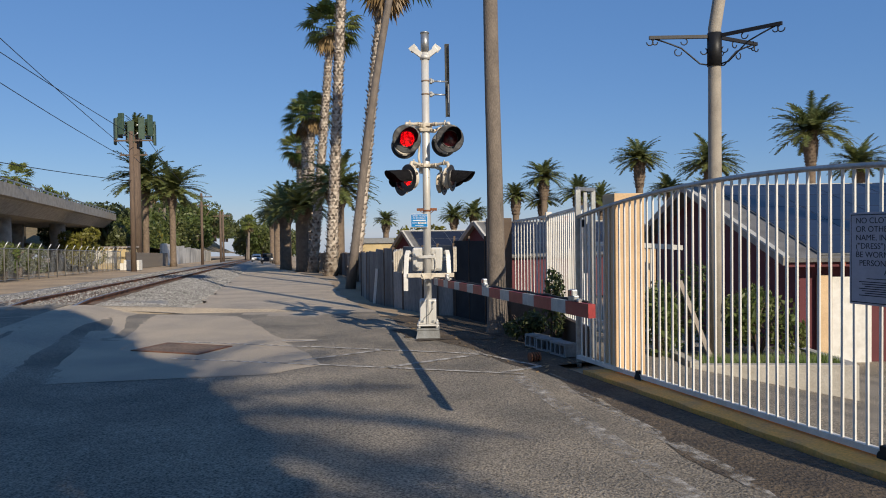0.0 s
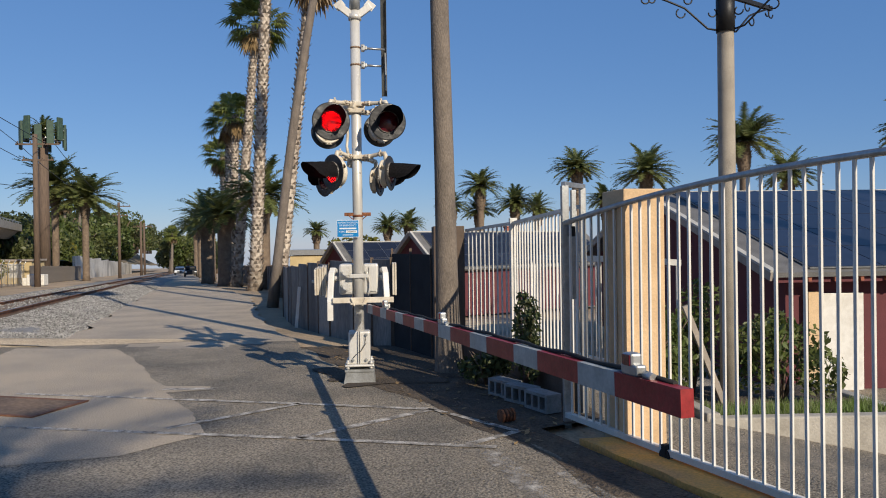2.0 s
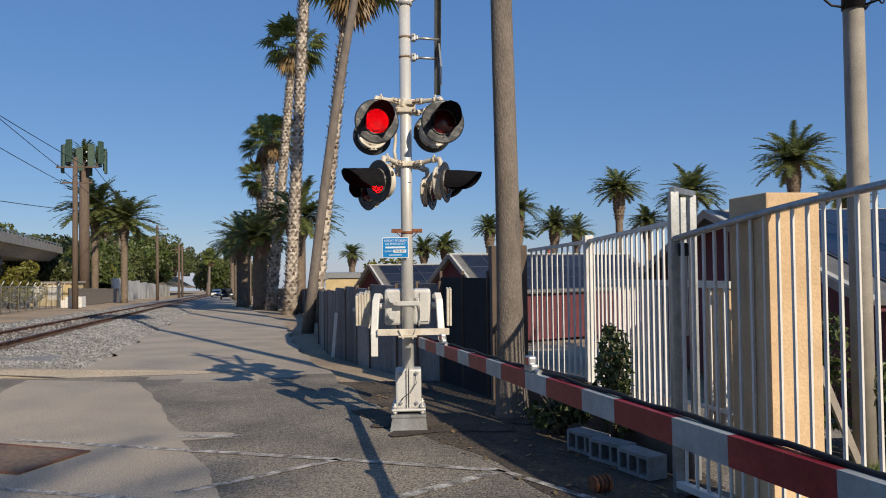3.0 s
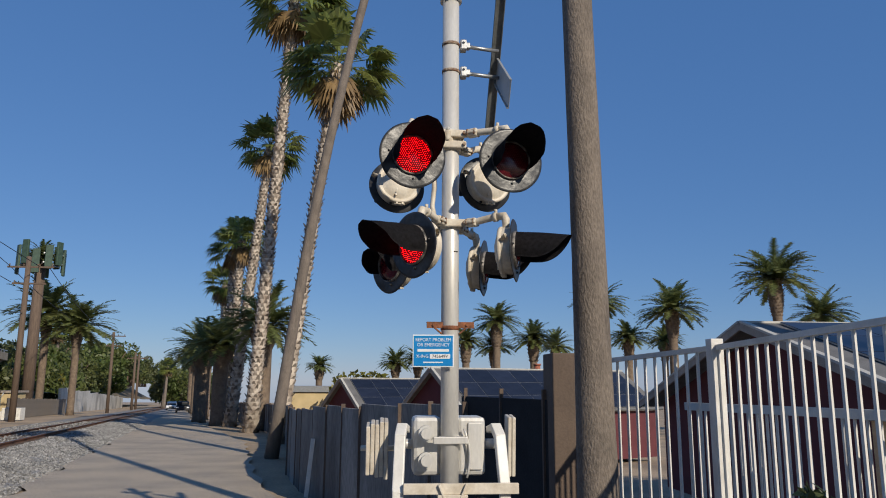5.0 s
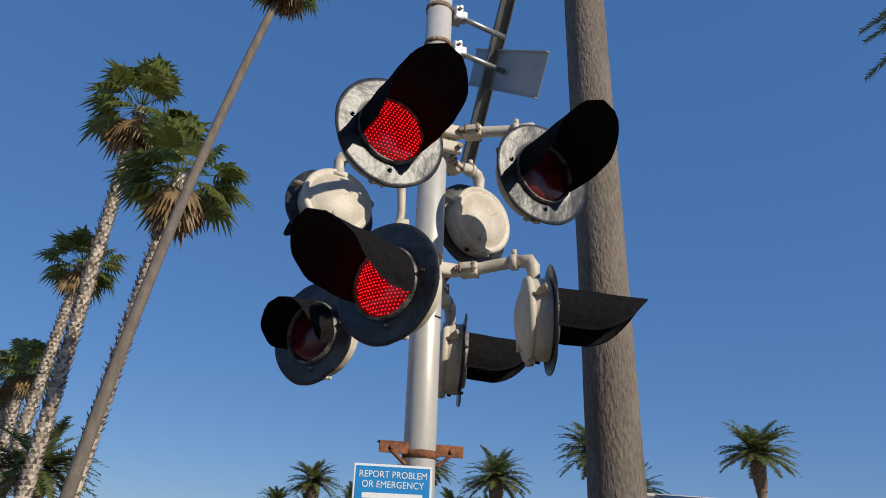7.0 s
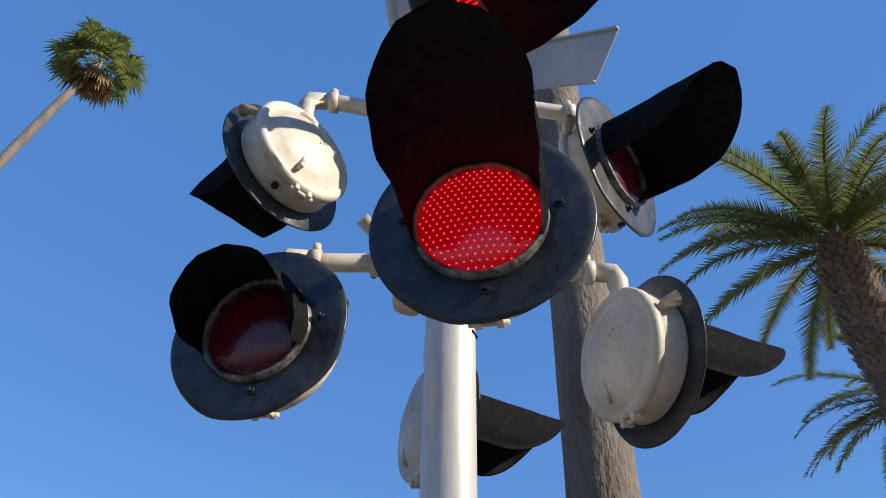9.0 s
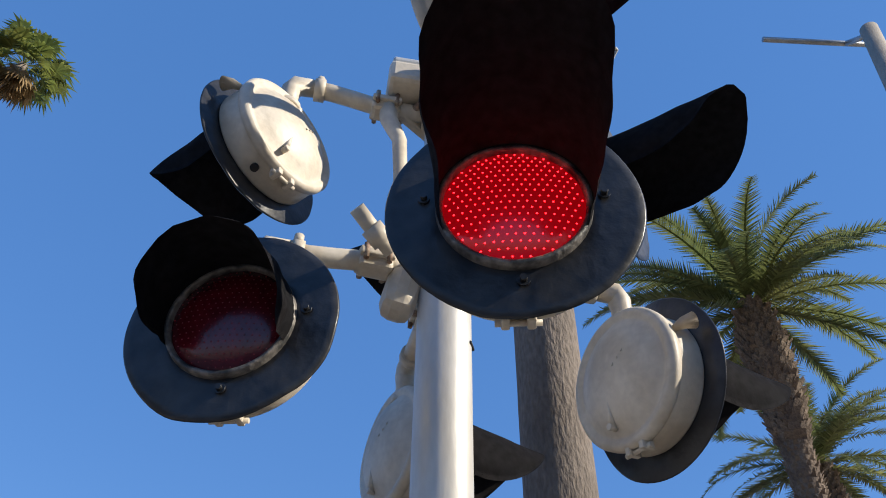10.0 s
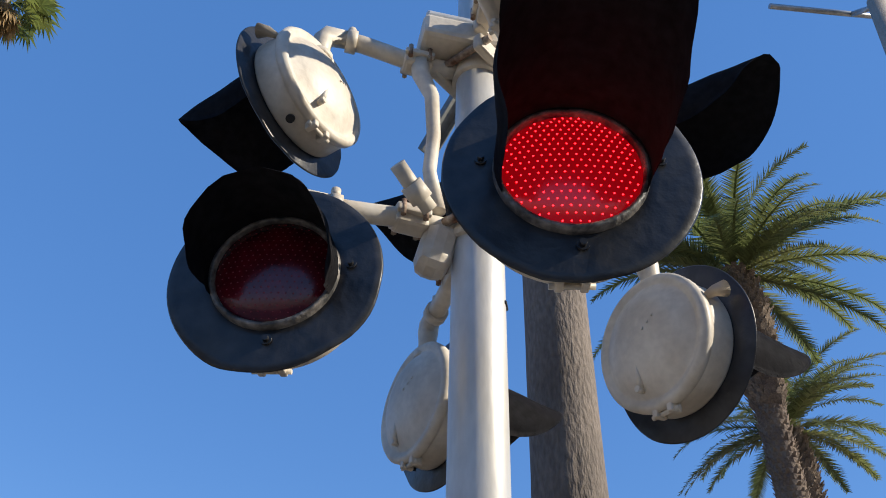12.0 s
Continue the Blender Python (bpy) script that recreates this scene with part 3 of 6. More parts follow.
def flasher(name, c, n, lit, seed, tilt=0.0, R=0.225, L=0.38, tip=0.11, dent=1.0):
    """One light: drum housing, round backing disc, visor hood, red roundel with diodes. Local -y is the way it faces."""
    az = math.atan2(n[0], -n[1])
    m = pose(c[0] - MX, c[1] - MY, c[2]) @ Matrix.Rotation(az, 4, "Z") @ Matrix.Rotation(radians(tilt), 4, "X")
    rh, rl = 0.75 * R, 0.56 * R
    bm = bmesh.new()
    lathe(bm, [(rh * 0.80, 0.004), (rh * 0.985, 0.006), (rh, 0.012), (rh * 0.985, 0.07), (rh * 0.975, 0.074), (rh * 1.03, 0.078), (rh * 1.035, 0.094), (rh * 0.99, 0.103),
               (rh * 0.93, 0.104), (rh * 0.88, 0.098), (rh * 0.84, 0.099), (rh * 0.70, 0.116), (rh * 0.45, 0.131), (rh * 0.2, 0.138), (0.0001, 0.140)], 56)
    h = part(name, bm, M_cream, signal, "cream-painted round lamp housing", m)
    for sx in (-1, 1):
        bm = bmesh.new()
        tube(bm, [(sx * rh * 0.90, 0.080, 0.045), (sx * rh * 1.06, 0.055, 0.062), (sx * rh * 1.13, 0.032, 0.070)], [0.004, 0.014, 0.020], 14, False)
        bmesh.ops.solidify(bm, geom=bm.faces[:], thickness=0.003)
        part("sight_tube", bm, M_cream, h)
    bm = bmesh.new()
    tube(bm, [(0.022, 0.131, -0.055), (0.034, 0.120, -0.115)], [0.002, 0.010], 10)
    tube(bm, [(0.034, 0.110, -0.117), (0.034, 0.130, -0.117)], 0.008, 10)
    part("cover_screw", bm, M_cream, h)
    for k, x in enumerate((-0.05, -0.035, -0.02)):
        part("maker_mark", boxm((x, 0.1235 + 0.003 * k, 0.055 - 0.012 * k), (0.004, 0.003, 0.05), Matrix.Rotation(0.5, 4, "X")), M_cream, h)
    bm = bmesh.new()
    for x in (-0.022, 0.022):
        box(bm, (x, 0.082, -rh * 1.03), (0.016, 0.035, 0.026), bev=0.004)
    tube(bm, [(-0.04, 0.085, -rh * 1.07), (0.04, 0.085, -rh * 1.07)], 0.006, 8)
    part("hinge", bm, M_cream, h, "chipped cream hinge lug")
    bm = bmesh.new()
    tube(bm, [(0.058, 0.045, -0.93 * rh), (0.062, 0.045, -0.985 * rh)], 0.011, 12)
    part("drain_plug", bm, M_blackmatt, h)
    # backing disc, slightly buckled, with bolts
    bm = bmesh.new()
    nseg = 72
    rings = []
    for r, t in ((rl + 0.004, -0.002), (rl + 0.008, -0.004), (0.68 * R, -0.004), (0.80 * R, -0.004), (0.92 * R, -0.004), (0.985 * R, -0.004), (R, 0.0), (0.985 * R, 0.003), (rl + 0.004, 0.003)):
        ring = []
        for k in range(nseg):
            a = 2 * math.pi * k / nseg
            e = max(0.0, (r / R - 0.66) / 0.34)
            w = 0.007 * e * noise.noise((math.cos(a) * 1.6 + seed, math.sin(a) * 1.6, 0)) + 0.003 * e * noise.noise((math.cos(a) * 4 + seed, math.sin(a) * 4, 3))
            ring.append(bm.verts.new(((r + 0.4 * w) * math.cos(a), t + w * dent, (r + 0.4 * w) * math.sin(a))))
        rings.append(ring)
    for a, b in zip(rings, rings[1:]):
        for k in range(nseg):
            bm.faces.new((a[k], a[(k + 1) % nseg], b[(k + 1) % nseg], b[k])).smooth = True
    bmesh.ops.recalc_face_normals(bm, faces=bm.faces)
    disc = part("backing_disc", bm, M_black, h, "chipped black enamelled backing disc")
    for a in (-1.52, 0.12, 3.0):
        bm = bmesh.new()
        rr = 0.70 * R
        tube(bm, [(rr * math.cos(a), -0.006, rr * math.sin(a)), (rr * math.cos(a), -0.010, rr * math.sin(a))], 0.011, 12)
        tube(bm, [(rr * math.cos(a), -0.009, rr * math.sin(a)), (rr * math.cos(a), -0.019, rr * math.sin(a))], 0.0065, 6)
        part("bolt", bm, M_black, h)
    bm = bmesh.new()
    lathe(bm, [(rl - 0.003, -0.006), (rl - 0.002, -0.019), (rl + 0.003, -0.023), (rl + 0.008, -0.020), (rl + 0.010, -0.004)], 56)
    part("lens_ring", bm, M_wornrim, h, "black lens ring worn to bare metal")
    bm = bmesh.new()
    lathe(bm, [(rl, -0.006), (rl * 0.93, -0.012), (rl * 0.78, -0.020), (rl * 0.5, -0.028), (rl * 0.22, -0.032), (0.0001, -0.033)], 56)
    part("lens", bm, M_lens_on if lit else M_lens_off, h, "lit red LED roundel" if lit else "dark red LED roundel")
    bm = bmesh.new()
    sp = rl / 8.6
    for j in range(-10, 11):
        for i in range(-10, 11):
            x, z = (i + 0.5 * (j % 2)) * sp, j * sp * 0.866
            q = math.hypot(x, z) / rl
            if q > 0.95:
                continue
            y = float(np.interp(q, (0, 0.22, 0.5, 0.78, 0.93, 1.0), (-0.033, -0.032, -0.028, -0.020, -0.012, -0.006)))
            ring = [bm.verts.new((x + 0.0017 * math.cos(k * 1.0472), y - 0.0006, z + 0.0017 * math.sin(k * 1.0472))) for k in range(6)]
            top = bm.verts.new((x, y - 0.0014, z))
            for k in range(6):
                bm.faces.new((ring[k], ring[(k + 1) % 6], top))
    bmesh.ops.recalc_face_normals(bm, faces=bm.faces)
    tagged(part("diode_lattice", bm, M_led_on if lit else M_led_off, h, "lattice of small red diodes"), kind="stuff")
    # visor: a part tube, its lower edges straight at first, then swept up to a rounded tip
    bm = bmesh.new()
    nl, na = 24, 32
    r0 = rl + 0.008
    rows = []
    for i in range(nl + 1):
        s = i / nl
        u = max(0.0, (s - 0.30) / 0.70)
        half = max(radians(116) * (1 - u ** 1.9) ** 0.62, radians(3)) if s < 1 else radians(3)
        row = []
        for k in range(na + 1):
            a = -half + 2 * half * k / na
            e = abs(k / na - 0.5) * 2
            r = r0 + 0.004 * s + dent * (0.006 * noise.noise((a * 2, s * 3, seed * 1.7)) + 0.006 * e ** 3 * noise.noise((s * 7, seed * 3.1 + (k > na / 2), 0))) * min(1.0, s * 4)
            row.append(bm.verts.new((r * math.sin(a), -0.008 - L * s, r * math.cos(a) + (tip - r0) * s)))
        rows.append(row)
    for a, b in zip(rows, rows[1:]):
        for k in range(na):
            bm.faces.new((a[k], a[k + 1], b[k + 1], b[k])).smooth = True
    bmesh.ops.solidify(bm, geom=bm.faces[:], thickness=0.003)
    part("hood", bm, M_hood, h, "dented black sheet-metal visor hood")
    return h


LAMPS = (((-0.533, 12.016, 3.308), (0.185, -0.983), True, 1, 0.5, 0.236, 0.42, 0.135, 1.0, 3.585),
         ((0.167, 12.097, 3.315), (0.165, -0.986), False, 2, 1.0, 0.234, 0.39, 0.145, 1.0, 3.585),
         ((-0.622, 12.734, 3.275), (-0.181, 0.984), False, 3, 8.0, 0.222, 0.34, 0.07, 1.0, 3.50),
         ((0.067, 12.682, 3.299), (-0.30, 0.954), False, 4, 1.0, 0.222, 0.36, 0.10, 1.0, 3.50),
         ((-0.517, 11.988, 2.672), (-0.785, -0.62), True, 6, 3.0, 0.225, 0.42, 0.125, 1.6, 2.905),
         ((-0.662, 12.596, 2.635), (-0.796, -0.605), False, 9, 2.0, 0.220, 0.205, 0.10, 1.3, 2.905),
         ((0.192, 12.121, 2.673), (0.947, -0.321), False, 5, -1.0, 0.221, 0.39, 0.085, 0.8, 2.905),
         ((0.068, 12.765, 2.645), (0.954, -0.299), False, 7, 3.0, 0.220, 0.37, 0.10, 0.8, 2.905))


def crossarm(c, n, R, zc):
    """A cast elbow on the housing, a coupling and a bent pipe back to the mast collar."""
    x, y = c[0] - n[0] * 0.060 - MX, c[1] - n[1] * 0.060 - MY
    zt = c[2] + 0.75 * R - 0.02
    d = Vector((x, y, 0))
    ze = zt + 0.105
    bm = bmesh.new()
    k = 1 - 0.075 / d.length
    tube(bm, [(x, y, zt - 0.01), (x, y, zt + 0.05), (x * 0.995, y * 0.995, ze - 0.025), (x * (k + 0.14), y * (k + 0.14), ze), (x * k, y * k, ze + 0.004)], [0.027, 0.026, 0.030, 0.029, 0.026], 14)
    part("elbow", bm, M_cream, signal, "cream-painted cast elbow")
    bm = bmesh.new()
    tube(bm, [(x, y, zt - 0.005), (x, y, zt + 0.014)], 0.038, 14)
    part("collar_nut", bm, M_cream, signal)
    bm = bmesh.new()
    tube(bm, [(x * (k + 0.02), y * (k + 0.02), ze), (x * (k - 0.045), y * (k - 0.045), ze)], 0.034, 14)
    tube(bm, [(x * (k - 0.01), y * (k - 0.01), ze + 0.03), (x * (k - 0.01), y * (k - 0.01), ze + 0.055)], 0.012, 8)
    part("coupling", bm, M_cream, signal)
    bm = bmesh.new()
    dz = zc - ze
    tube(bm, [(x * q, y * q, ze + dz * e) for q, e in ((k, 0.0), (k - 0.08, 0.05), (k - 0.22, 0.45), (k - 0.34, 0.85), (0.30, 1.0), (0.14, 1.0))], 0.0255, 14)
    part("crossarm", bm, M_cream, signal, "cream-painted bent pipe crossarm")
    bm = bmesh.new()
    a = math.atan2(y, x)
    box(bm, (x * 0.40, y * 0.40, zc), (0.085, 0.062, 0.062), Matrix.Rotation(a, 4, "Z"), 0.012)
    for s in (-1, 1):
        box(bm, (x * 0.40 - s * 0.037 * math.sin(a), y * 0.40 + s * 0.037 * math.cos(a), zc), (0.085, 0.016, 0.018), Matrix.Rotation(a, 4, "Z"), 0.004)
    part("arm_clamp", bm, M_cream, signal, "cream-painted split clamp")
    for s in (-1, 1):
        for e in (-0.028, 0.028):
            bm = bmesh.new()
            px, py = x * 0.40 + e * math.cos(a) - s * 0.04 * math.sin(a), y * 0.40 + e * math.sin(a) + s * 0.04 * math.cos(a)
            tube(bm, [(px, py, zc - 0.022), (px, py, zc + 0.022)], 0.0075, 6)
            part("clamp_bolt", bm, M_rustbolt, signal)


for c, n, lit, seed, tilt, R, L, tip, dent, zc in LAMPS:
    flasher("flasher_light", c, n, lit, seed, tilt, R, L, tip, dent)
    crossarm(c, n, R, zc)
for z in (3.585, 3.50, 2.905):
    bm = bmesh.new()
    tube(bm, [(0, 0, z - 0.034), (0, 0, z + 0.034)], 0.076, 28)
    for s in (-1, 1):
        box(bm, (0, s * 0.079, z), (0.22, 0.032, 0.058), bev=0.010)
    part("arm_collar", bm, M_cream, signal, "cream-painted cast collar")
    for sx in (-1, 1):
        bm = bmesh.new()
        tube(bm, [(sx * 0.092, -0.115, z), (sx * 0.092, 0.115, z)], 0.0125, 8)
        part("collar_bolt", bm, M_rustbolt, signal)
jm = Matrix.Translation((-0.065, -0.005, 3.565)) @ Matrix.Rotation(-0.65, 4, "Z")
part("junction_box", boxm((-0.02, 0, 0), (0.24, 0.135, 0.085), bev=0.016), M_cream, signal, "cream-painted cast junction box", jm)
part("junction_lid", boxm((-0.02, 0, 0.052), (0.225, 0.125, 0.024), bev=0.008), M_silver, signal, "grey bolted lid", jm)
part("lower_box", boxm((0, 0, 0), (0.085, 0.10, 0.13), bev=0.03), M_cream, signal, "cream-painted cast wiring box", pose(-0.078, 0.07, 2.845, 0, 12, -35))
bm = bmesh.new()
tube(bm, [(-0.292, 0.005, 2.935), (-0.25, 0.005, 2.912), (-0.18, 0.0, 2.872)], [0.019, 0.019, 0.019], 14)
tube(bm, [(-0.245, 0.005, 2.908), (-0.205, 0.002, 2.886)], 0.027, 14)
part("pipe_stub", bm, M_cream, signal, "capped cream pipe stub")
bm = bmesh.new()
tube(bm, [(-0.150, 0.095, 3.50), (-0.150, 0.09, 3.44), (-0.120, 0.07, 3.36), (-0.115, 0.06, 3.20), (-0.130, 0.055, 3.06), (-0.110, 0.04, 2.93)], [0.030, 0.026, 0.021, 0.019, 0.018, 0.022], 12)
part("conduit", bm, M_cream, signal, "cream-painted bent conduit")
bm = bmesh.new()
tube(bm, [(0.02, -0.062, 2.70), (0.05, -0.045, 2.70)], 0.004, 6)
part("paint_scuff", bm, M_blackmatt, signal)

# crossed blades carried on two brackets beside the mast
for z in (4.32, 4.10):
    bm = bmesh.new()
    tube(bm, [(0, 0, z - 0.012), (0, 0, z + 0.012)], 0.068, 24)
    part("band", bm, M_rustbolt, signal, "rusty steel band")
    bm = bmesh.new()
    box(bm, (0.095, 0.0, z), (0.05, 0.075, 0.085), bev=0.010)
    box(bm, (0.13, 0.0, z), (0.035, 0.05, 0.05), bev=0.008)
    tube(bm, [(0.10, -0.055, z + 0.02), (0.10, 0.055, z + 0.02)], 0.009, 8)
    tube(bm, [(0.10, 0, z), (0.38, 0.06, z)], 0.015, 10)
    part("blade_bracket", bm, M_galv, signal, "galvanised arm with rusty bolts")
ba, bb = Vector((0.375, 0.555, 3.81)), Vector((0.365, -0.30, 4.86))
bq = (bb - ba).to_track_quat("Z", "X").to_matrix().to_4x4()
bl = (bb - ba).length
bm = boxm((ba + bb) / 2, (0.008, 0.075, bl), bq, 0.002)
for s in (-1, 1):
    box(bm, (ba + bb) / 2 + bq.to_3x3() @ Vector((-0.014, s * 0.034, 0)), (0.03, 0.007, bl), bq, 0.002)
part("blade_bar", bm, M_shadegalv, signal, "channel bar coloured dark grey for its shadow side")
br_m = Matrix.Translation((0.392, 0.09, 4.13)) @ Matrix.Rotation(radians(37), 4, "X")
bm = boxm((0, 0, 0), (0.006, 1.10, 0.215), bev=0.002)
for s in (-1, 1):
    box(bm, (-0.008, 0, s * 0.104), (0.014, 1.10, 0.008), bev=0.002)
part("sign_blade", bm, M_plate, signal, "grey ribbed back of a sign blade", br_m)

# rusty bracket and blue sign
bm = bmesh.new()
tube(bm, [(0, 0, 2.135), (0, 0, 2.165)], 0.0675, 24)
box(bm, (0, -0.03, 2.17), (0.34, 0.008, 0.045), bev=0.002)
box(bm, (0, -0.01, 2.19), (0.34, 0.045, 0.006), bev=0.002)
for sx in (-1, 1):
    box(bm, (sx * 0.095, -0.03, 2.135), (0.085, 0.02, 0.012), Matrix.Rotation(-sx * 0.7, 4, "Y"), 0.003)
    tube(bm, [(sx * 0.12, -0.045, 2.17), (sx * 0.12, -0.03, 2.17)], 0.010, 8)
part("rusty_bracket", bm, M_rust, signal, "rust-covered steel bracket")
sm = pose(-0.125, -0.088, 1.985, 0, 0, -8) @ Matrix.Scale(0.92, 4)
bm = bmesh.new()
box(bm, (0, 0, 0), (0.315, 0.006, 0.245), bev=0.002)
plate = part("sign_plate", bm, M_signwhite, signal, "blue emergency notice plate with white border", sm)
part("sign_face", boxm((0, -0.0045, 0), (0.297, 0.002, 0.227), bev=0.0005), M_blue, plate)
TX = Matrix.Rotation(math.pi / 2, 4, "X")
for body, z, s in (("REPORT PROBLEM", 0.082, 0.036), ("OR EMERGENCY", 0.044, 0.036)):
    text_mesh(body, s, M_signwhite, plate, pose(0, -0.0068, z) @ TX, align="CENTER", squeeze=0.93)
text_mesh("X-ING", 0.034, M_signwhite, plate, pose(-0.13, -0.0068, -0.042) @ TX)
part("number_panel", boxm((0.052, -0.0068, -0.042), (0.155, 0.002, 0.036), bev=0.0005), M_signwhite, plate)
text_mesh("745649V", 0.034, M_ink, plate, pose(0.052, -0.0086, -0.042) @ TX, align="CENTER")
part("text_bar", boxm((0, -0.0062, 0.003), (0.24, 0.001, 0.020)), M_signwhite, plate)
part("text_bar", boxm((0, -0.0062, -0.087), (0.15, 0.001, 0.009)), M_signwhite, plate)

# gate mechanism
for sx in (-1, 1):
    bm = boxm((sx * 0.155, 0.16, 1.33), (0.20, 0.28, 0.40), bev=0.03)
    if sx < 0:
        for z in (1.42, 1.24):
            tube(bm, [(-0.165, -0.01, z), (-0.165, -0.055, z)], 0.055, 20)
            tube(bm, [(-0.165, -0.05, z), (-0.165, -0.085, z)], 0.038, 20)
    else:
        box(bm, (0.18, 0.012, 1.33), (0.10, 0.02, 0.32), bev=0.006)
        tube(bm, arc((0.10, -0.02, 1.45), (0.12, -0.02, 1.12), 0.03, (1, 0, 0)), 0.008, 8)
    tube(bm, [(sx * 0.24, 0.10, 1.34), (sx * 0.36, 0.10, 1.34)], 0.035, 16)
    part("mechanism_case", bm, M_silver, signal, "white cast gate-mechanism case")
bm = bmesh.new()
tube(bm, [(0, 0, 1.345), (0, 0, 1.40)], 0.074, 24)
box(bm, (0, -0.068, 1.375), (0.24, 0.03, 0.05), bev=0.006)
part("mast_clamp", bm, M_silver, signal)
for sx in (-1, 1):
    bm = bmesh.new()
    pts = [(sx * 0.31, 0.10, 1.44), (sx * 0.33, 0.03, 1.46), (sx * 0.345, -0.05, 1.40), (sx * 0.36, -0.16, 1.05), (sx * 0.36, -0.16, 0.83 if sx < 0 else 0.9)]
    for p, q in zip(pts, pts[1:]):
        p, q = Vector(p), Vector(q)
        d = q - p
        box(bm, (p + q) / 2, (0.05, 0.075, d.length + 0.03), d.to_track_quat("Z", "X").to_matrix().to_4x4(), 0.008)
    part("support_arm", bm, M_white, signal, "white gate support arm")
bm = boxm((0.06, -0.205, 1.075), (0.77, 0.035, 0.07), bev=0.004)
box(bm, (0.0, -0.20, 1.03), (0.20, 0.09, 0.02), bev=0.003)
for sx in (-1, 1):
    box(bm, (sx * 0.07, -0.225, 1.055), (0.015, 0.05, 0.11), Matrix.Rotation(sx * 0.4, 4, "Y"), 0.002)
part("cross_bar", bm, M_cream, signal, "cream angle-iron cross bar")
bm = bmesh.new()
for i in range(5):
    box(bm, (-0.44 - 0.032 * i, 0.22, 1.30 + 0.01 * (i % 2)), (0.028, 0.20, 0.40 - 0.015 * i), Matrix.Rotation(0.12, 4, "X"), 0.006)
tube(bm, [(-0.30, 0.2, 1.3), (-0.62, 0.22, 1.3)], 0.02, 10)
part("counterweight", bm, M_cream, signal, "stack of cream counterweight plates")
bm = bmesh.new()
for i in range(2):
    box(bm, (0.45 + 0.03 * i, 0.22, 1.32), (0.026, 0.16, 0.42), Matrix.Rotation(0.1, 4, "X"), 0.006)
part("counterweight", bm, M_cream, signal)

# gate arm: a long board with red and white bands, end near the path
P0, P1 = Vector((-0.10, 12.12, 0.975)), Vector((1.15, 5.50, 1.185))
ad = P1 - P0
al = ad.length
am = Matrix.Translation((P0.x - MX, P0.y - MY, P0.z)) @ ad.to_track_quat("X", "Z").to_matrix().to_4x4()
bm = bmesh.new()
b, i = al, 0
while b > 0.01:
    a = max(0.0, b - al * (0.052 if i % 2 else 0.072))
    box(bm, ((a + b) / 2, 0, 0), (b - a, 0.055, 0.105), mi=(i + 1) % 2)
    b, i = a, i + 1
bmesh.ops.remove_doubles(bm, verts=bm.verts, dist=0.0005)
garm = part("gate_arm", bm, [M_armwhite, M_redpaint], signal, "lowered gate arm banded red and white", am)
bm = bmesh.new()
tube(bm, [(0.1 + al * i / 40 * 0.97, 0.02, 0.062 + 0.006 * math.sin(i * 1.7)) for i in range(41)], 0.011, 8)
part("cable", bm, M_rubber, garm, "black lamp cable along the arm")
for f in (0.16, 0.51, 0.945):
    bm = bmesh.new()
    c = al * f
    box(bm, (c, 0, 0.075), (0.13, 0.05, 0.05), bev=0.01)
    box(bm, (c - 0.01, 0, 0.115), (0.075, 0.055, 0.06), bev=0.012)
    tube(bm, [(c + 0.09, 0, 0.065), (c + 0.15, 0, 0.06)], 0.018, 10)
    lampb = part("arm_lamp", bm, M_galv, garm, "small grey lamp on the arm")
    part("arm_lamp_lens", boxm((c - 0.01, -0.029, 0.116), (0.06, 0.006, 0.045), bev=0.002), M_lens_off, garm, "red lamp lens")

# ---------------------------------------------------------------- sliding gate, posts and fences
def gate_x(y):
    return 1.85 + 0.345 * (9.9 - y)


def gate_top(y):
    return 2.27 - 0.0285 * (y - 6.6) ** 2


gate = thing("sliding_gate", "white painted steel picket gate with an arched top, closed", "gate", pose(gate_x(9.9), 9.9, 0))
GO = Vector((gate_x(9.9), 9.9, 0))
GY = [9.9 - 0.3 * i for i in range(25)]
bm = bmesh.new()
tube(bm, [Vector((gate_x(y), y, gate_top(y))) - GO for y in GY], 0.03, 4)
part("top_rail", bm, M_galv, gate, "greyish arched top rail")
p, q = Vector((gate_x(9.9), 9.9, 0.09)) - GO, Vector((gate_x(2.7), 2.7, 0.09)) - GO
d = q - p
part("bottom_rail", boxm((p + q) / 2, (0.05, 0.06, d.length), d.to_track_quat("Z", "X").to_matrix().to_4x4()), M_white, gate)
pk = bmesh.new()
box(pk, (0, 0, 0.5), (0.019, 0.019, 1.0), Matrix.Rotation(0.33, 4, "Z"))
pk_me = bpy.data.meshes.new("picket")
pk.to_mesh(pk_me)
pk.free()
pk_me.materials.append(M_white)
rng = random.Random(12)
y = 9.82
while y > 2.75:
    share("picket", pk_me, gate, Matrix.Translation(Vector((gate_x(y), y, 0.10)) - GO) @ Matrix.Rotation(rng.uniform(-0.004, 0.004), 4, "X") @ Matrix.Diagonal((1, 1, gate_top(y) - 0.11, 1)))
    y -= 0.108
for y in (8.55, 5.55):
    bm = bmesh.new()
    for s in (-0.022, 0.012):
        tube(bm, [(s, 0, 0), (s + 0.012, 0, 0)], 0.058, 20)
    box(bm, (0, 0, 0.05), (0.06, 0.05, 0.08))
    part("gate_wheel", bm, M_rubber, gate, "black grooved gate roller", Matrix.Translation(Vector((gate_x(y) - 0.02, y, 0.062)) - GO) @ Matrix.Rotation(0.33, 4, "Z"))

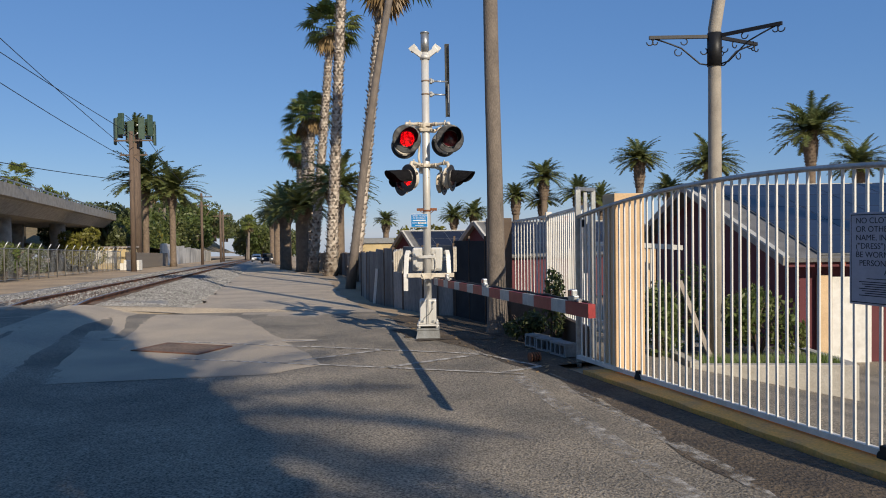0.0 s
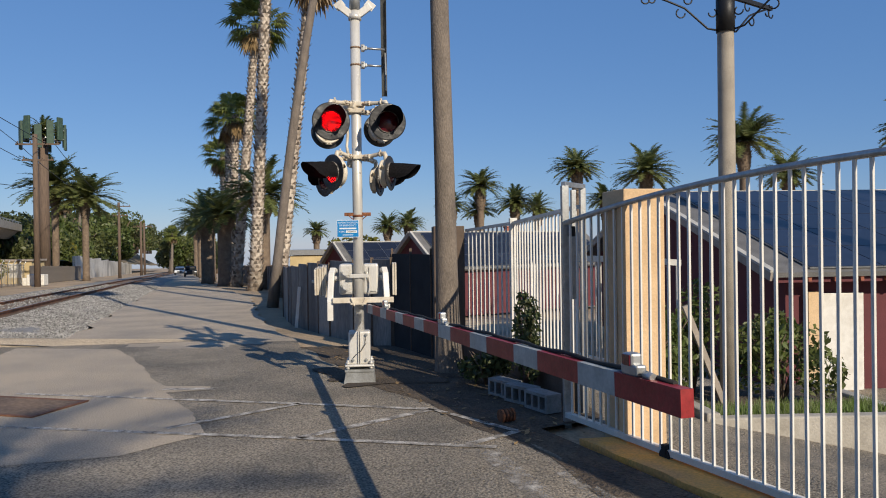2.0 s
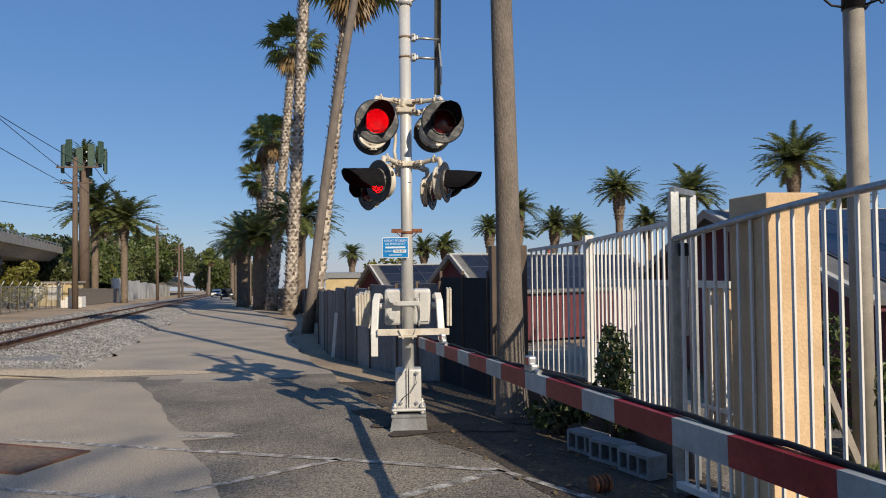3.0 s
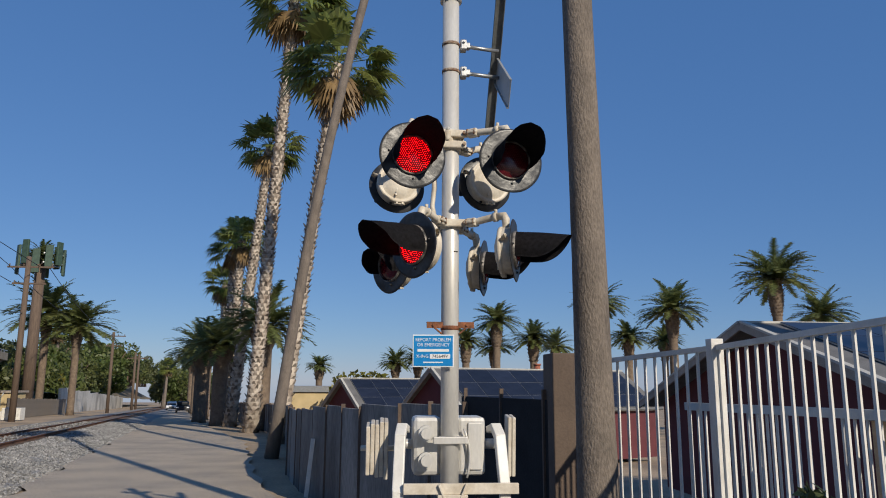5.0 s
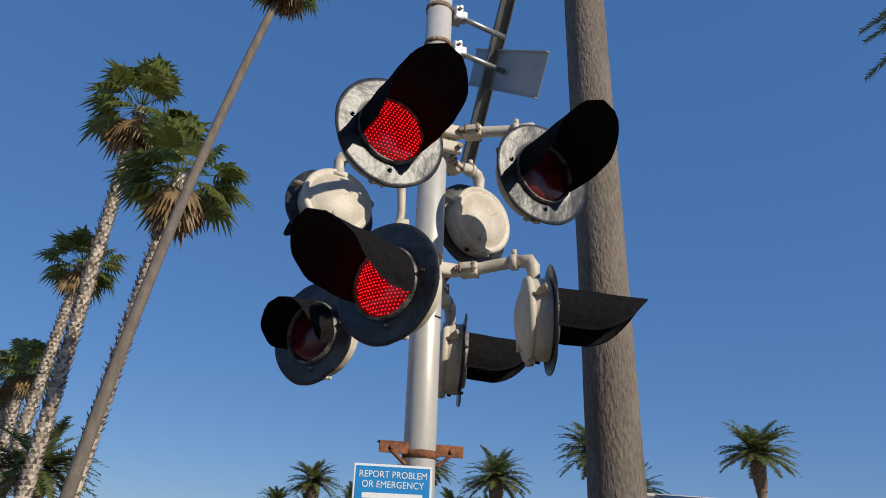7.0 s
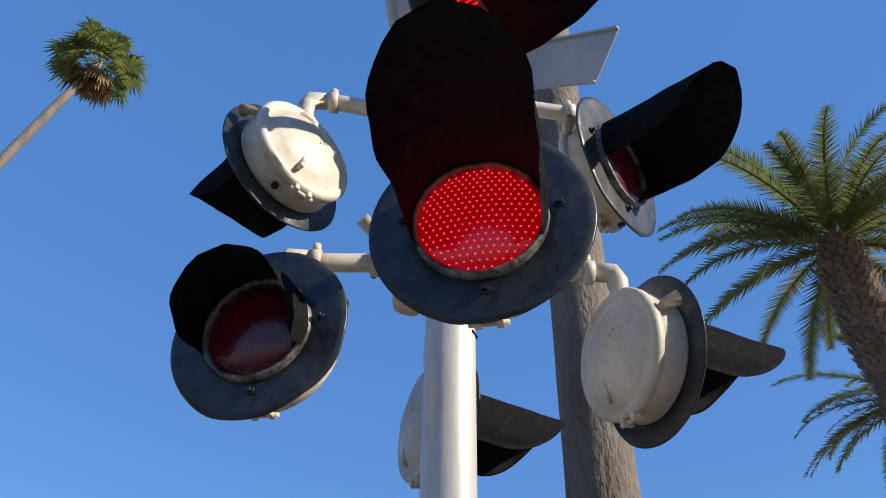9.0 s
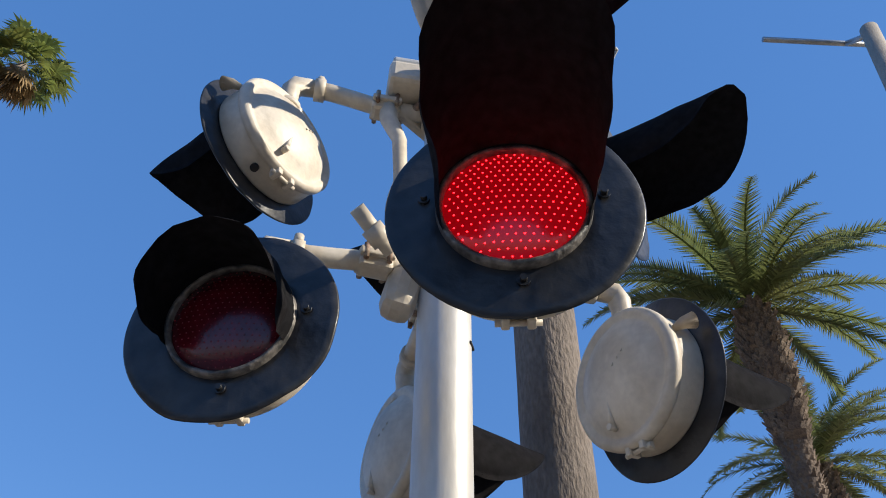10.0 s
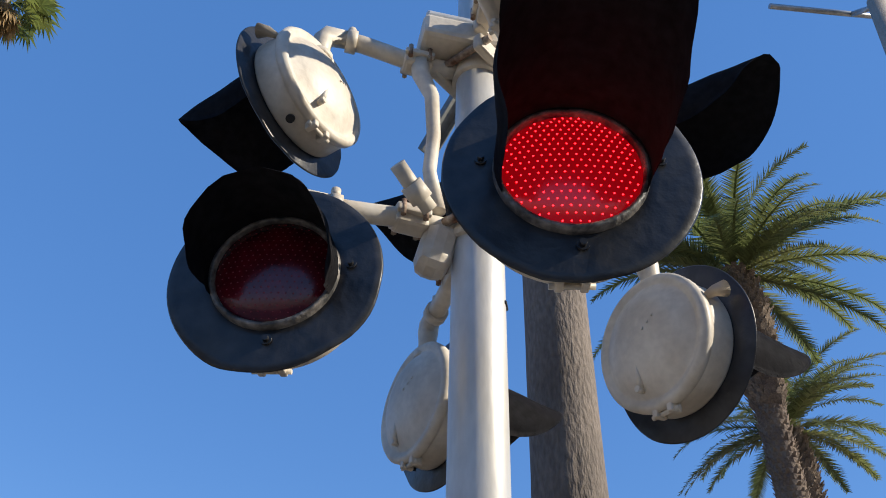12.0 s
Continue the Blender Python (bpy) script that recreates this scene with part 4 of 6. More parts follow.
rec = thing("gate_receiver", "galvanised steel gate post with a square head loop", "gate post", pose(1.86, 9.95, 0))
part("post", boxm((0, 0, 1.1), (0.07, 0.07, 2.46), bev=0.005), M_galv, rec)
part("post", boxm((0.27, 0.32, 1.1), (0.06, 0.06, 2.46), bev=0.005), M_galv, rec)
part("post", boxm((0.13, 0.16, 1.75), (0.05, 0.05, 1.1), bev=0.005), M_galv, rec)
part("head", boxm((0.135, 0.16, 2.345), (0.05, 0.48, 0.05), Matrix.Rotation(-0.7, 4, "Z"), 0.005), M_galv, rec)
part("latch_box", boxm((0.05, -0.05, 1.88), (0.06, 0.10, 0.10), bev=0.008), M_iron, rec, "black latch box")

post = thing("gate_pillar", "square beige stucco gate pillar beside the sliding gate", "pillar", pose(2.30, 9.27, 0) @ Matrix.Rotation(0.10, 4, "Z"))
part("shaft", boxm((0, 0, 1.09), (0.38, 0.46, 2.28), bev=0.012), M_stucco, post)

kerb = bmesh.new()
L, R = [], []
for i in range(30):
    y = 9.2 - 0.25 * i
    L.append((gate_x(y) - 0.32 + 0.02 * math.sin(i * 2.1), y, 0.045))
    R.append((gate_x(y) + 0.10, y, 0.05))
strip(kerb, L, R)
strip(kerb, [(x, y, -0.02) for x, y, z in L], L)
tagged(part("kerb", kerb, M_yellow), "worn yellow-painted concrete gate track strip", "kerb", kind="structure")


def picket_fence(name, label, pts, spacing=0.112, base=0.12, rails=(0.0,), material=M_white, low=0.2, group=""):
    """Pickets between points (x, y, top)."""
    o = Vector((pts[0][0], pts[0][1], 0))
    f = thing(name, label, "fence", pose(o.x, o.y, 0))
    for a, b in zip(pts, pts[1:]):
        a, b = Vector(a), Vector(b)
        d = b - a
        for k, off in enumerate(rails):
            p, q = a - o + Vector((0, 0, off)), b - o + Vector((0, 0, off))
            part("rail", boxm((p + q) / 2, (0.04, 0.045, d.length), d.to_track_quat("Z", "X").to_matrix().to_4x4()), material, f)
        p, q = Vector((a.x, a.y, low)) - o, Vector((b.x, b.y, low)) - o
        part("rail", boxm((p + q) / 2, (0.04, 0.045, (q - p).length), (q - p).to_track_quat("Z", "X").to_matrix().to_4x4()), material, f)
        n = int(Vector((d.x, d.y)).length / spacing)
        for i in range(n):
            c = a + d * ((i + 0.5) / n)
            share("picket", pk_me, f, Matrix.Translation(Vector((c.x, c.y, base)) - o) @ Matrix.Diagonal((1, 1, c.z - base, 1)))
    return f


f1 = picket_fence("picket_fence", "white steel picket fence leading to the gate", [(1.36, 13.9, 1.97), (1.85, 12.67, 2.04), (2.10, 10.35, 2.14)], low=0.42, base=0.3)
part("post", boxm((1.85 - 1.36, 12.67 - 13.9, 1.05), (0.10, 0.10, 2.12), bev=0.006), M_white, f1)
part("base_wall", boxm((0.245, -0.62, 0.16), (0.16, 1.35, 0.60), Matrix.Rotation(0.38, 4, "Z"), 0.01), M_brown, f1)
part("base_wall", boxm((0.61, -2.38, 0.16), (0.16, 2.35, 0.55), Matrix.Rotation(0.107, 4, "Z"), 0.01), M_brown, f1)
f2 = picket_fence("picket_fence", "lower white picket fence behind the roadside fence", [(2.55, 14.9, 1.55), (3.35, 12.4, 1.55), (4.0, 12.2, 1.5)], low=0.1, base=-0.1, rails=(0.0, -0.04))
brown = thing("brown_pillar", "dark brown square pillar at the fence end", "pillar", pose(1.09, 14.05, 0))
part("shaft", boxm((0, 0, 0.99), (0.47, 0.40, 2.10), bev=0.012), M_brown, brown)
stub = thing("stucco_pillar", "short beige stucco pillar with a flat cap in the yard", "pillar", pose(3.55, 12.95, -0.25))
part("shaft", boxm((0, 0, 0.85), (0.34, 0.34, 1.75), bev=0.012), M_stucco, stub)
part("cap", boxm((0, 0, 1.75), (0.42, 0.42, 0.06), bev=0.01), M_concrete, stub)

# grey clad roadside wall
wall = tagged(new("wall_roadside"), "tall grey weathered sheet cladding fence along the lane", "fence", kind="structure")
WP = [(0.25, 15.6, 1.52), (-0.45, 16.8, 1.48), (-0.98, 18.0, 1.42), (-1.55, 19.4, 1.36), (-2.1, 21.0, 1.26), (-2.7, 24.0, 1.2), (-3.1, 28.0, 1.05), (-3.7, 33, 0.95), (-4.9, 40, 0.75), (-7.0, 50, 0.5), (-11, 66, 0.1), (-17, 90, -0.6)]
rng = random.Random(5)
for a, b in zip(WP, WP[1:]):
    a, b = Vector(a), Vector(b)
    L = (b - a).length
    n = max(1, round(L / 0.9))
    for i in range(n):
        p, q = a.lerp(b, i / n), a.lerp(b, (i + 1) / n)
        g = min(gz(p.x - 0.3, p.y), gz(q.x - 0.3, q.y)) - 0.1
        d = Vector((q.x - p.x, q.y - p.y, 0))
        c = (p + q) / 2
        h = c.z - g + rng.uniform(-0.03, 0.02)
        part("panel", boxm((c.x + rng.uniform(-0.02, 0.02), c.y, g + h / 2), (d.length - 0.03, 0.04, h), Matrix.Rotation(math.atan2(d.y, d.x), 4, "Z"), 0.008), M_fencegrey, wall)
        part("post", boxm((p.x, p.y, g + h / 2 + 0.02), (0.06, 0.07, h + 0.04)), M_brown, wall)

# mesh screen behind the signal
scr = thing("mesh_screen", "black netting screen on thin posts behind the signal", "screen", pose(0.55, 14.9, 0))
part("net", boxm((0.0, 0.0, 0.80), (1.75, 0.02, 1.62), Matrix.Rotation(-1.20, 4, "Z")), M_netting, scr)
for k in (-0.8, 0.0, 0.8):
    part("post", boxm((k * 0.36, -k * 0.93, 0.83), (0.04, 0.05, 1.75)), M_brown, scr)

# stakes, blocks, litter by the wall
st = thing("marker_stake", "thin white marker stake standing at the lane edge", "stake", pose(-1.85, 19.9, gz(-1.85, 19.9)))
part("stake", boxm((0, 0, 0.45), (0.07, 0.03, 0.95), Matrix.Rotation(0.09, 4, "Y"), 0.004), M_white, st)
blk_bm = bmesh.new()
bx, bz = (-0.195, -0.165, -0.076, -0.044, 0.044, 0.076, 0.165, 0.195), (-0.095, -0.065, 0.065, 0.095)
bv = {}
for i, x in enumerate(bx):
    for j, z in enumerate(bz):
        for k, y in enumerate((-0.095, 0.095)):
            bv[i, j, k] = blk_bm.verts.new((x, y, z))
solid = [[j != 1 or i % 2 == 0 for j in range(3)] for i in range(7)]
for i in range(7):
    for j in range(3):
        if not solid[i][j]:
            continue
        blk_bm.faces.new((bv[i, j, 0], bv[i + 1, j, 0], bv[i + 1, j + 1, 0], bv[i, j + 1, 0]))
        blk_bm.faces.new((bv[i, j + 1, 1], bv[i + 1, j + 1, 1], bv[i + 1, j, 1], bv[i, j, 1]))
        for di, dj, p, q in ((-1, 0, (i, j), (i, j + 1)), (1, 0, (i + 1, j), (i + 1, j + 1)), (0, -1, (i, j), (i + 1, j)), (0, 1, (i, j + 1), (i + 1, j + 1))):
            if not (0 <= i + di < 7 and 0 <= j + dj < 3 and solid[i + di][j + dj]):
                blk_bm.faces.new((bv[p[0], p[1], 0], bv[q[0], q[1], 0], bv[q[0], q[1], 1], bv[p[0], p[1], 1]))
bmesh.ops.recalc_face_normals(blk_bm, faces=blk_bm.faces)
# Foundation grey, darker than concrete, stands for the shade over the blocks.
blk = part("cinder_block", blk_bm, M_fndn)
blk.matrix_basis = pose(1.45, 11.15, 0.12, 0, 0, -62)
tagged(blk, "grey hollow concrete block lying on its side", "concrete block", "loose concrete blocks")
for x, y, a in ((1.58, 10.80, -58), (1.72, 10.42, -66)):
    copy_thing(blk, pose(x, y, 0.12, 0, 0, a))
bm = bmesh.new()
for i in range(4):
    tube(bm, [(-0.075 + 0.04 * i, 0, 0), (-0.05 + 0.04 * i, 0, 0)], 0.065, 14)
tube(bm, [(-0.08, 0, 0), (0.08, 0, 0)], 0.05, 14)
ins = part("spring_coil", bm, M_rust, None, "", pose(1.27, 10.02, 0.075, 0, 0, 20))
tagged(ins, "rusty ribbed iron coil lying on the dirt", "scrap")
bm = bmesh.new()
for i in range(150):
    y = rng.uniform(9.0, 16.0)
    x = float(np.interp(y, RE_Y, RE_X)) + rng.uniform(-0.2, 1.0)
    if x > border(y) - 0.1 and y > 9.9:
        continue
    a, s = rng.random() * 6.3, rng.uniform(0.02, 0.06)
    c = Vector((x, y, gz(x, y) + 0.03))
    u, w = Vector((math.cos(a), math.sin(a), rng.uniform(-0.2, 0.3))) * s, Vector((-math.sin(a), math.cos(a), rng.uniform(0, 0.3))) * s * 0.45
    bm.faces.new([bm.verts.new(p) for p in (c - u, c - w, c + u, c + w)])
tagged(part("leaf_litter", bm, M_dead), "dry fallen leaves along the verge", "litter", kind="stuff")
bm = bmesh.new()
rows = []
for i in range(40):
    y = 4.0 + 0.3 * i
    a, b = float(np.interp(y, RE_Y, RE_X)) - 0.12 + 0.08 * math.sin(y * 3.0), (gate_x(y) - 0.38 if y < 9.9 else border(y) + 0.4)
    rows.append([bm.verts.new((a + (b - a) * k / 6, y, gz(a + (b - a) * k / 6, y) + 0.016 + 0.02 * noise.noise((k * 0.9, y * 1.5, 2)) * (0 < k < 6))) for k in range(7)])
for a, b in zip(rows, rows[1:]):
    for k in range(6):
        bm.faces.new((a[k], a[k + 1], b[k + 1], b[k])).smooth = True
tagged(part("soil_strip", bm, M_soil), "dark bare soil strip between lane and gate, deepened for shade", "soil", kind="structure")

# yard floor
bm = bmesh.new()
rows = []
for i in range(40):
    y = 1.0 + 0.5 * i
    rows.append([bm.verts.new((border(y) + 0.25 + 0.45 * k, y, gz(border(y) + 0.25 + 0.45 * k, y) + 0.014)) for k in range(30)])
for a, b in zip(rows, rows[1:]):
    for k in range(29):
        bm.faces.new((a[k], a[k + 1], b[k + 1], b[k])).smooth = True
tagged(part("yard_paving", bm, M_asphalt), "grey asphalt yard sloping down behind the gate", "paving", kind="structure")

# concrete planter with shrubs, pole through it
plm = pose(4.7, 11.2, 0)
pl = thing("planter", "low pale concrete planter wall holding shrubs and grass", "planter", plm)
part("wall", boxm((0.0, -0.75, -0.45), (2.3, 0.16, 0.62), Matrix.Rotation(-0.06, 4, "Z"), 0.02), M_concrete, pl)
part("wall", boxm((-1.1, 0.2, -0.40), (0.16, 1.9, 0.62), bev=0.02), M_concrete, pl)
part("wall", boxm((1.12, 0.2, -0.45), (0.16, 1.9, 0.62), bev=0.02), M_concrete, pl)
part("soil", boxm((0, 0.2, -0.28), (2.1, 1.8, 0.2)), M_soil, pl)


def leaf_cloud(bm, centre, radius, n, size, rng, flat=0.8):
    for _ in range(n):
        while True:
            v = Vector((rng.uniform(-1, 1), rng.uniform(-1, 1), rng.uniform(-1, 1)))
            if v.length <= 1:
                break
        v = v.normalized() * v.length ** 0.45
        c = Vector(centre) + Vector((v.x * radius[0], v.y * radius[1], v.z * radius[2]))
        a = Vector((rng.gauss(0, 1), rng.gauss(0, 1), rng.gauss(0, 1))).normalized()
        b = a.orthogonal().normalized()
        b.rotate(Matrix.Rotation(rng.random() * 6.28, 3, a))
        s = size * rng.uniform(0.6, 1.4)
        bm.faces.new([bm.verts.new(p) for p in (c - a * s, c + b * s * 0.45, c + a * s, c - b * s * 0.45)])


def shrub(x, y, z, rx, ry, h, n, size, material, label, seed):
    rng = random.Random(seed)
    t = thing("shrub", label, "shrub", pose(x, y, z))
    bm = bmesh.new()
    for _ in range(9):
        leaf_cloud(bm, (rng.uniform(-0.6, 0.6) * rx, rng.uniform(-0.6, 0.6) * ry, h * rng.uniform(0.25, 0.8)), (rx * 0.5, ry * 0.5, h * 0.26), n // 9, size, rng)
    part("foliage", bm, material, t)
    bm = bmesh.new()
    for _ in range(7):
        tube(bm, [(0, 0, -0.05), (rng.uniform(-0.3, 0.3) * rx, rng.uniform(-0.3, 0.3) * ry, h * 0.4), (rng.uniform(-0.7, 0.7) * rx, rng.uniform(-0.7, 0.7) * ry, h * 0.8)], [0.02, 0.012, 0.005], 5)
    part("stem", bm, M_wood, t)


shrub(3.25, 11.0, -0.2, 0.42, 0.42, 1.35, 1500, 0.05, M_bush, "leafy green shrub with yellow tips behind the gate", 2)
shrub(4.85, 11.3, -0.18, 0.6, 0.5, 1.05, 1800, 0.05, M_bush, "dense green shrub in the planter", 3)
shrub(4.0, 11.9, -0.2, 0.45, 0.4, 1.5, 1100, 0.045, M_bush, "tall thin twiggy shrub by the yard pole", 4)
# Next two take the darker tree leaf to suggest shade by the fence.
shrub(1.72, 11.3, 0.0, 0.16, 0.30, 1.25, 800, 0.045, M_tree, "spiky shrub at the fence foot, leaf colour darkened for shade", 5)
shrub(1.35, 11.9, 0.0, 0.35, 0.35, 0.55, 700, 0.05, M_tree, "low bush under the gate arm, leaf colour darkened for shade", 6)
bm = bmesh.new()
rng = random.Random(8)
for _ in range(2500):
    x, y = 4.7 + rng.uniform(-1.0, 1.05), rng.uniform(10.55, 11.0)
    h = rng.uniform(0.05, 0.16)
    a = rng.random() * 6.28
    bm.faces.new([bm.verts.new(p) for p in ((x - 0.006, y, -0.19), (x + 0.006, y, -0.19), (x + 0.04 * math.cos(a), y + 0.04 * math.sin(a), -0.19 + h))])
tagged(part("grass", bm, M_grass), "bright green grass tufts along the planter edge", "grass", kind="stuff")

# yard pole with scroll brackets
yp = thing("yard_pole", "grey round concrete pole with black scroll brackets", "pole", pose(4.22, 11.35, -0.35))
bm = bmesh.new()
tube(bm, [(0, 0, 0), (0, 0, 2.5), (0.01, 0.02, 5.2), (0.50, -0.22, 8.7)], [0.105, 0.10, 0.095, 0.085], 24)
part("shaft", bm, M_polegrey, yp)
bm = bmesh.new()
tube(bm, [(0, 0, 4.62), (0, 0, 5.12)], 0.108, 24)
part("sleeve", bm, M_iron, yp, "black iron sleeve")
for ax, ay in ((-1.0, 0.02), (0.72, -0.69), (0.86, 0.5)):
    d = Vector((ax, ay, 0)).normalized()
    bm = bmesh.new()
    box(bm, d * 0.5 + Vector((0, 0, 5.07)), (0.98, 0.045, 0.05), Matrix.Rotation(math.atan2(d.y, d.x), 4, "Z"))
    def P(r, z):
        return d * r + Vector((0, 0, z))
    tube(bm, [P(0.10, 4.64), P(0.22, 4.66), P(0.36, 4.78), P(0.50, 4.90), P(0.70, 4.98), P(0.93, 5.06)], 0.012, 6)
    for cx, cz, r, s in ((0.98, 5.0, 0.05, 1), (0.90, 5.0, 0.04, -1), (0.46, 5.0, 0.05, 1), (0.55, 4.84, 0.055, -1), (0.16, 4.85, 0.05, 1)):
        tube(bm, [P(cx + s * r * math.cos(k * 0.6), cz - r * math.sin(k * 0.6)) for k in range(8)], 0.009, 6)
    part("scroll_bracket", bm, M_iron, yp, "black wrought-iron scroll bracket")
bm = bmesh.new()
tube(bm, [(0.08, 0.65, 8.92), (1.18, -0.45, 8.92)], 0.03, 10)
tube(bm, [(0.48, -0.2, 8.6), (0.72, 0.01, 8.92)], 0.03, 10)
part("lamp_arm", bm, M_galv, yp, "thin galvanised lamp arm")
br = thing("raking_prop", "pale timber prop leaning in the planter", "prop", pose(3.98, 11.3, -0.3))
part("timber", boxm((-0.05, 0, 0.6), (0.07, 0.05, 1.5), Matrix.Rotation(-0.38, 4, "Y"), 0.004), M_fascia, br)

# notice on the gate
nt_m = pose(gate_x(5.44) - 0.05, 5.44 - 0.02, 1.54) @ Matrix.Rotation(math.atan2(-1, 0.345), 4, "Z")
notice = thing("notice_board", "grey notice board with dark lettering hung on the gate", "sign", nt_m)
part("board", boxm((0, 0, 0), (0.80, 0.02, 0.70), bev=0.004), M_signgrey, notice)
part("border", boxm((0, -0.0115, 0), (0.77, 0.002, 0.67)), M_ink, notice)
part("face", boxm((0, -0.0135, 0), (0.755, 0.002, 0.655)), M_signgrey, notice)
for i, body in enumerate(("NO CLOTHING,", "OR OTHER ART", "NAME, INSIGNIA", "(\"DRESS\") OF SP", "BE WORN OR D", "PERSON ENTE")):
    text_mesh(body, 0.062, M_ink, notice, pose(-0.34 + (0.03 if i == 5 else 0), -0.0152, 0.285 - 0.064 * i) @ TX)
text_mesh("AT SEA", 0.062, M_ink, notice, pose(-0.10, -0.0152, -0.099) @ TX)
part("rule", boxm((-0.02, -0.0148, -0.15), (0.45, 0.001, 0.006)), M_ink, notice)
for i in range(7):
    part("text_bar", boxm((0.0, -0.0148, -0.175 - 0.017 * i), (0.62 - 0.05 * (i % 3), 0.001, 0.007)), M_ink, notice)


# ---------------------------------------------------------------- palms
def fan_crown(seed, n=46, R=1.5, dead=14):
    """Round head of fan leaves on stalks; older ones droop, the lowest are dry."""
    rng = random.Random(seed)
    bm = bmesh.new()
    for i in range(n + dead):
        dry = i >= n
        el = rng.uniform(-1.45, -0.75) if dry else math.asin(rng.uniform(-0.65, 0.98))
        az = rng.random() * 6.283
        d = Vector((math.cos(az) * math.cos(el), math.sin(az) * math.cos(el), math.sin(el)))
        st = R * (rng.uniform(0.5, 0.75) if not dry else rng.uniform(0.3, 0.5))
        side = Vector((-math.sin(az), math.cos(az), 0))
        up = side.cross(d) * -1
        base = d * 0.12
        hub = d * st + Vector((0, 0, -0.08 * st))
        mi = 1 if dry else 0
        w = 0.018
        bm.faces.new([bm.verts.new(p) for p in (base - side * w, base + side * w, hub + side * w * 0.6, hub - side * w * 0.6)]).material_index = mi
        fl = R * rng.uniform(0.45, 0.62)
        q = d.copy()
        for k in range(17):
            a = radians(-115 + 230 * k / 16) * (0.6 if dry else 1.0)
            v = q * math.cos(a) + side * math.sin(a)
            le = fl * (0.72 + 0.28 * math.cos(a)) * rng.uniform(0.85, 1.08)
            mid = hub + v * le * 0.6 + up * 0.03
            tip = hub + v * le + Vector((0, 0, -le * rng.uniform(0.12, 0.40)))
            pw = up.cross(v).normalized() * le * 0.075
            vs = [bm.verts.new(p) for p in (hub, mid - pw, tip, mid + pw)]
            bm.faces.new(vs).material_index = mi
    me = bpy.data.meshes.new("crown")
    bm.to_mesh(me)
    bm.free()
    me.materials.append(M_fan)
    me.materials.append(M_dead)
    return me


FAN = [fan_crown(s) for s in (1, 2, 3)]


def boots(bm, pts, radii, rng, step=0.16, per=9, size=0.12):
    """Cut leaf bases that stand off the trunk."""
    L = 0
    for (p, q), (r0, r1) in zip(zip(pts, pts[1:]), zip(radii, radii[1:])):
        p, q = Vector(p), Vector(q)
        n = max(1, int((q - p).length / step))
        for i in range(n):
            c = p.lerp(q, i / n)
            r = r0 + (r1 - r0) * i / n
            L += 1
            for k in range(per):
                a = 6.283 * (k + 0.5 * (L % 2) + rng.uniform(-0.2, 0.2)) / per
                o = Vector((math.cos(a), math.sin(a), 0))
                t = Vector((-o.y, o.x, 0)) * size * rng.uniform(0.35, 0.55)
                b = c + o * r * 0.95
                tip = b + o * size * rng.uniform(0.35, 0.8) + Vector((0, 0, size * rng.uniform(0.5, 1.1)))
                bm.faces.new([bm.verts.new(v) for v in (b - t, b + t, tip + t * 0.45, tip - t * 0.45)]).material_index = 1


def fan_palm(x, y, top, r, label, R=1.5, shaggy=True, seed=1, bend=0.0, var=0, step=0.22):
    """top: (dx, dy, height) of the crown over the foot."""
    z0 = gz(x, y) - 0.05
    t = thing("fan_palm", label, "palm tree", pose(x, y, z0), "fan palms along the lane")
    rng = random.Random(seed)
    N = 10
    pts = [(top[0] * i / N + bend * math.sin(math.pi * i / N), top[1] * i / N, top[2] * i / N) for i in range(N + 1)]
    rad = [r * (1.35 if i == 0 else 1.08 - 0.35 * i / N) for i in range(N + 1)]
    bm = bmesh.new()
    tube(bm, pts, rad, 16)
    if shaggy:
        boots(bm, pts, rad, rng, step, 8, r * 0.75)
    part("trunk", bm, [M_trunk_s, M_trunk_b] if not shaggy else [M_trunk_b, M_trunk_b], t)
    c = share("crown", FAN[var % 3], t, Matrix.Translation(pts[-1]) @ Matrix.Rotation(seed * 1.3, 4, "Z") @ Matrix.Scale(R / 1.5, 4))
    return t


fan_palm(-3.7, 28.7, (3.4, -0.7, 18.6), 0.155, "tall leaning fan palm with a smooth grey trunk", 1.15, False, 1, bend=-0.35)
fan_palm(-4.55, 36.4, (1.8, 0.0, 15.6), 0.27, "fan palm with a shaggy trunk of old leaf bases", 2.4, True, 2, var=1)
fan_palm(-7.4, 47.1, (1.3, 0.0, 24.8), 0.33, "very tall fan palm with a shaggy pale trunk", 2.8, True, 3, var=2)
fan_palm(-10.2, 56.0, (1.7, 0.0, 18.8), 0.34, "tall fan palm with a shaggy trunk in the row", 2.2, True, 4, var=0)
fan_palm(-11.6, 62.0, (0.4, 0.0, 13.6), 0.34, "fan palm with yellowing lower leaves in the row", 2.1, True, 5, var=1)
fan_palm(-13.2, 68.0, (0.3, 0.0, 14.2), 0.34, "fan palm with yellowing lower leaves in the row", 2.1, True, 6, var=2)
fan_palm(-15.0, 76.0, (-0.2, 0.0, 12.5), 0.34, "distant shaggy fan palm in the row", 2.1, True, 7, var=0)


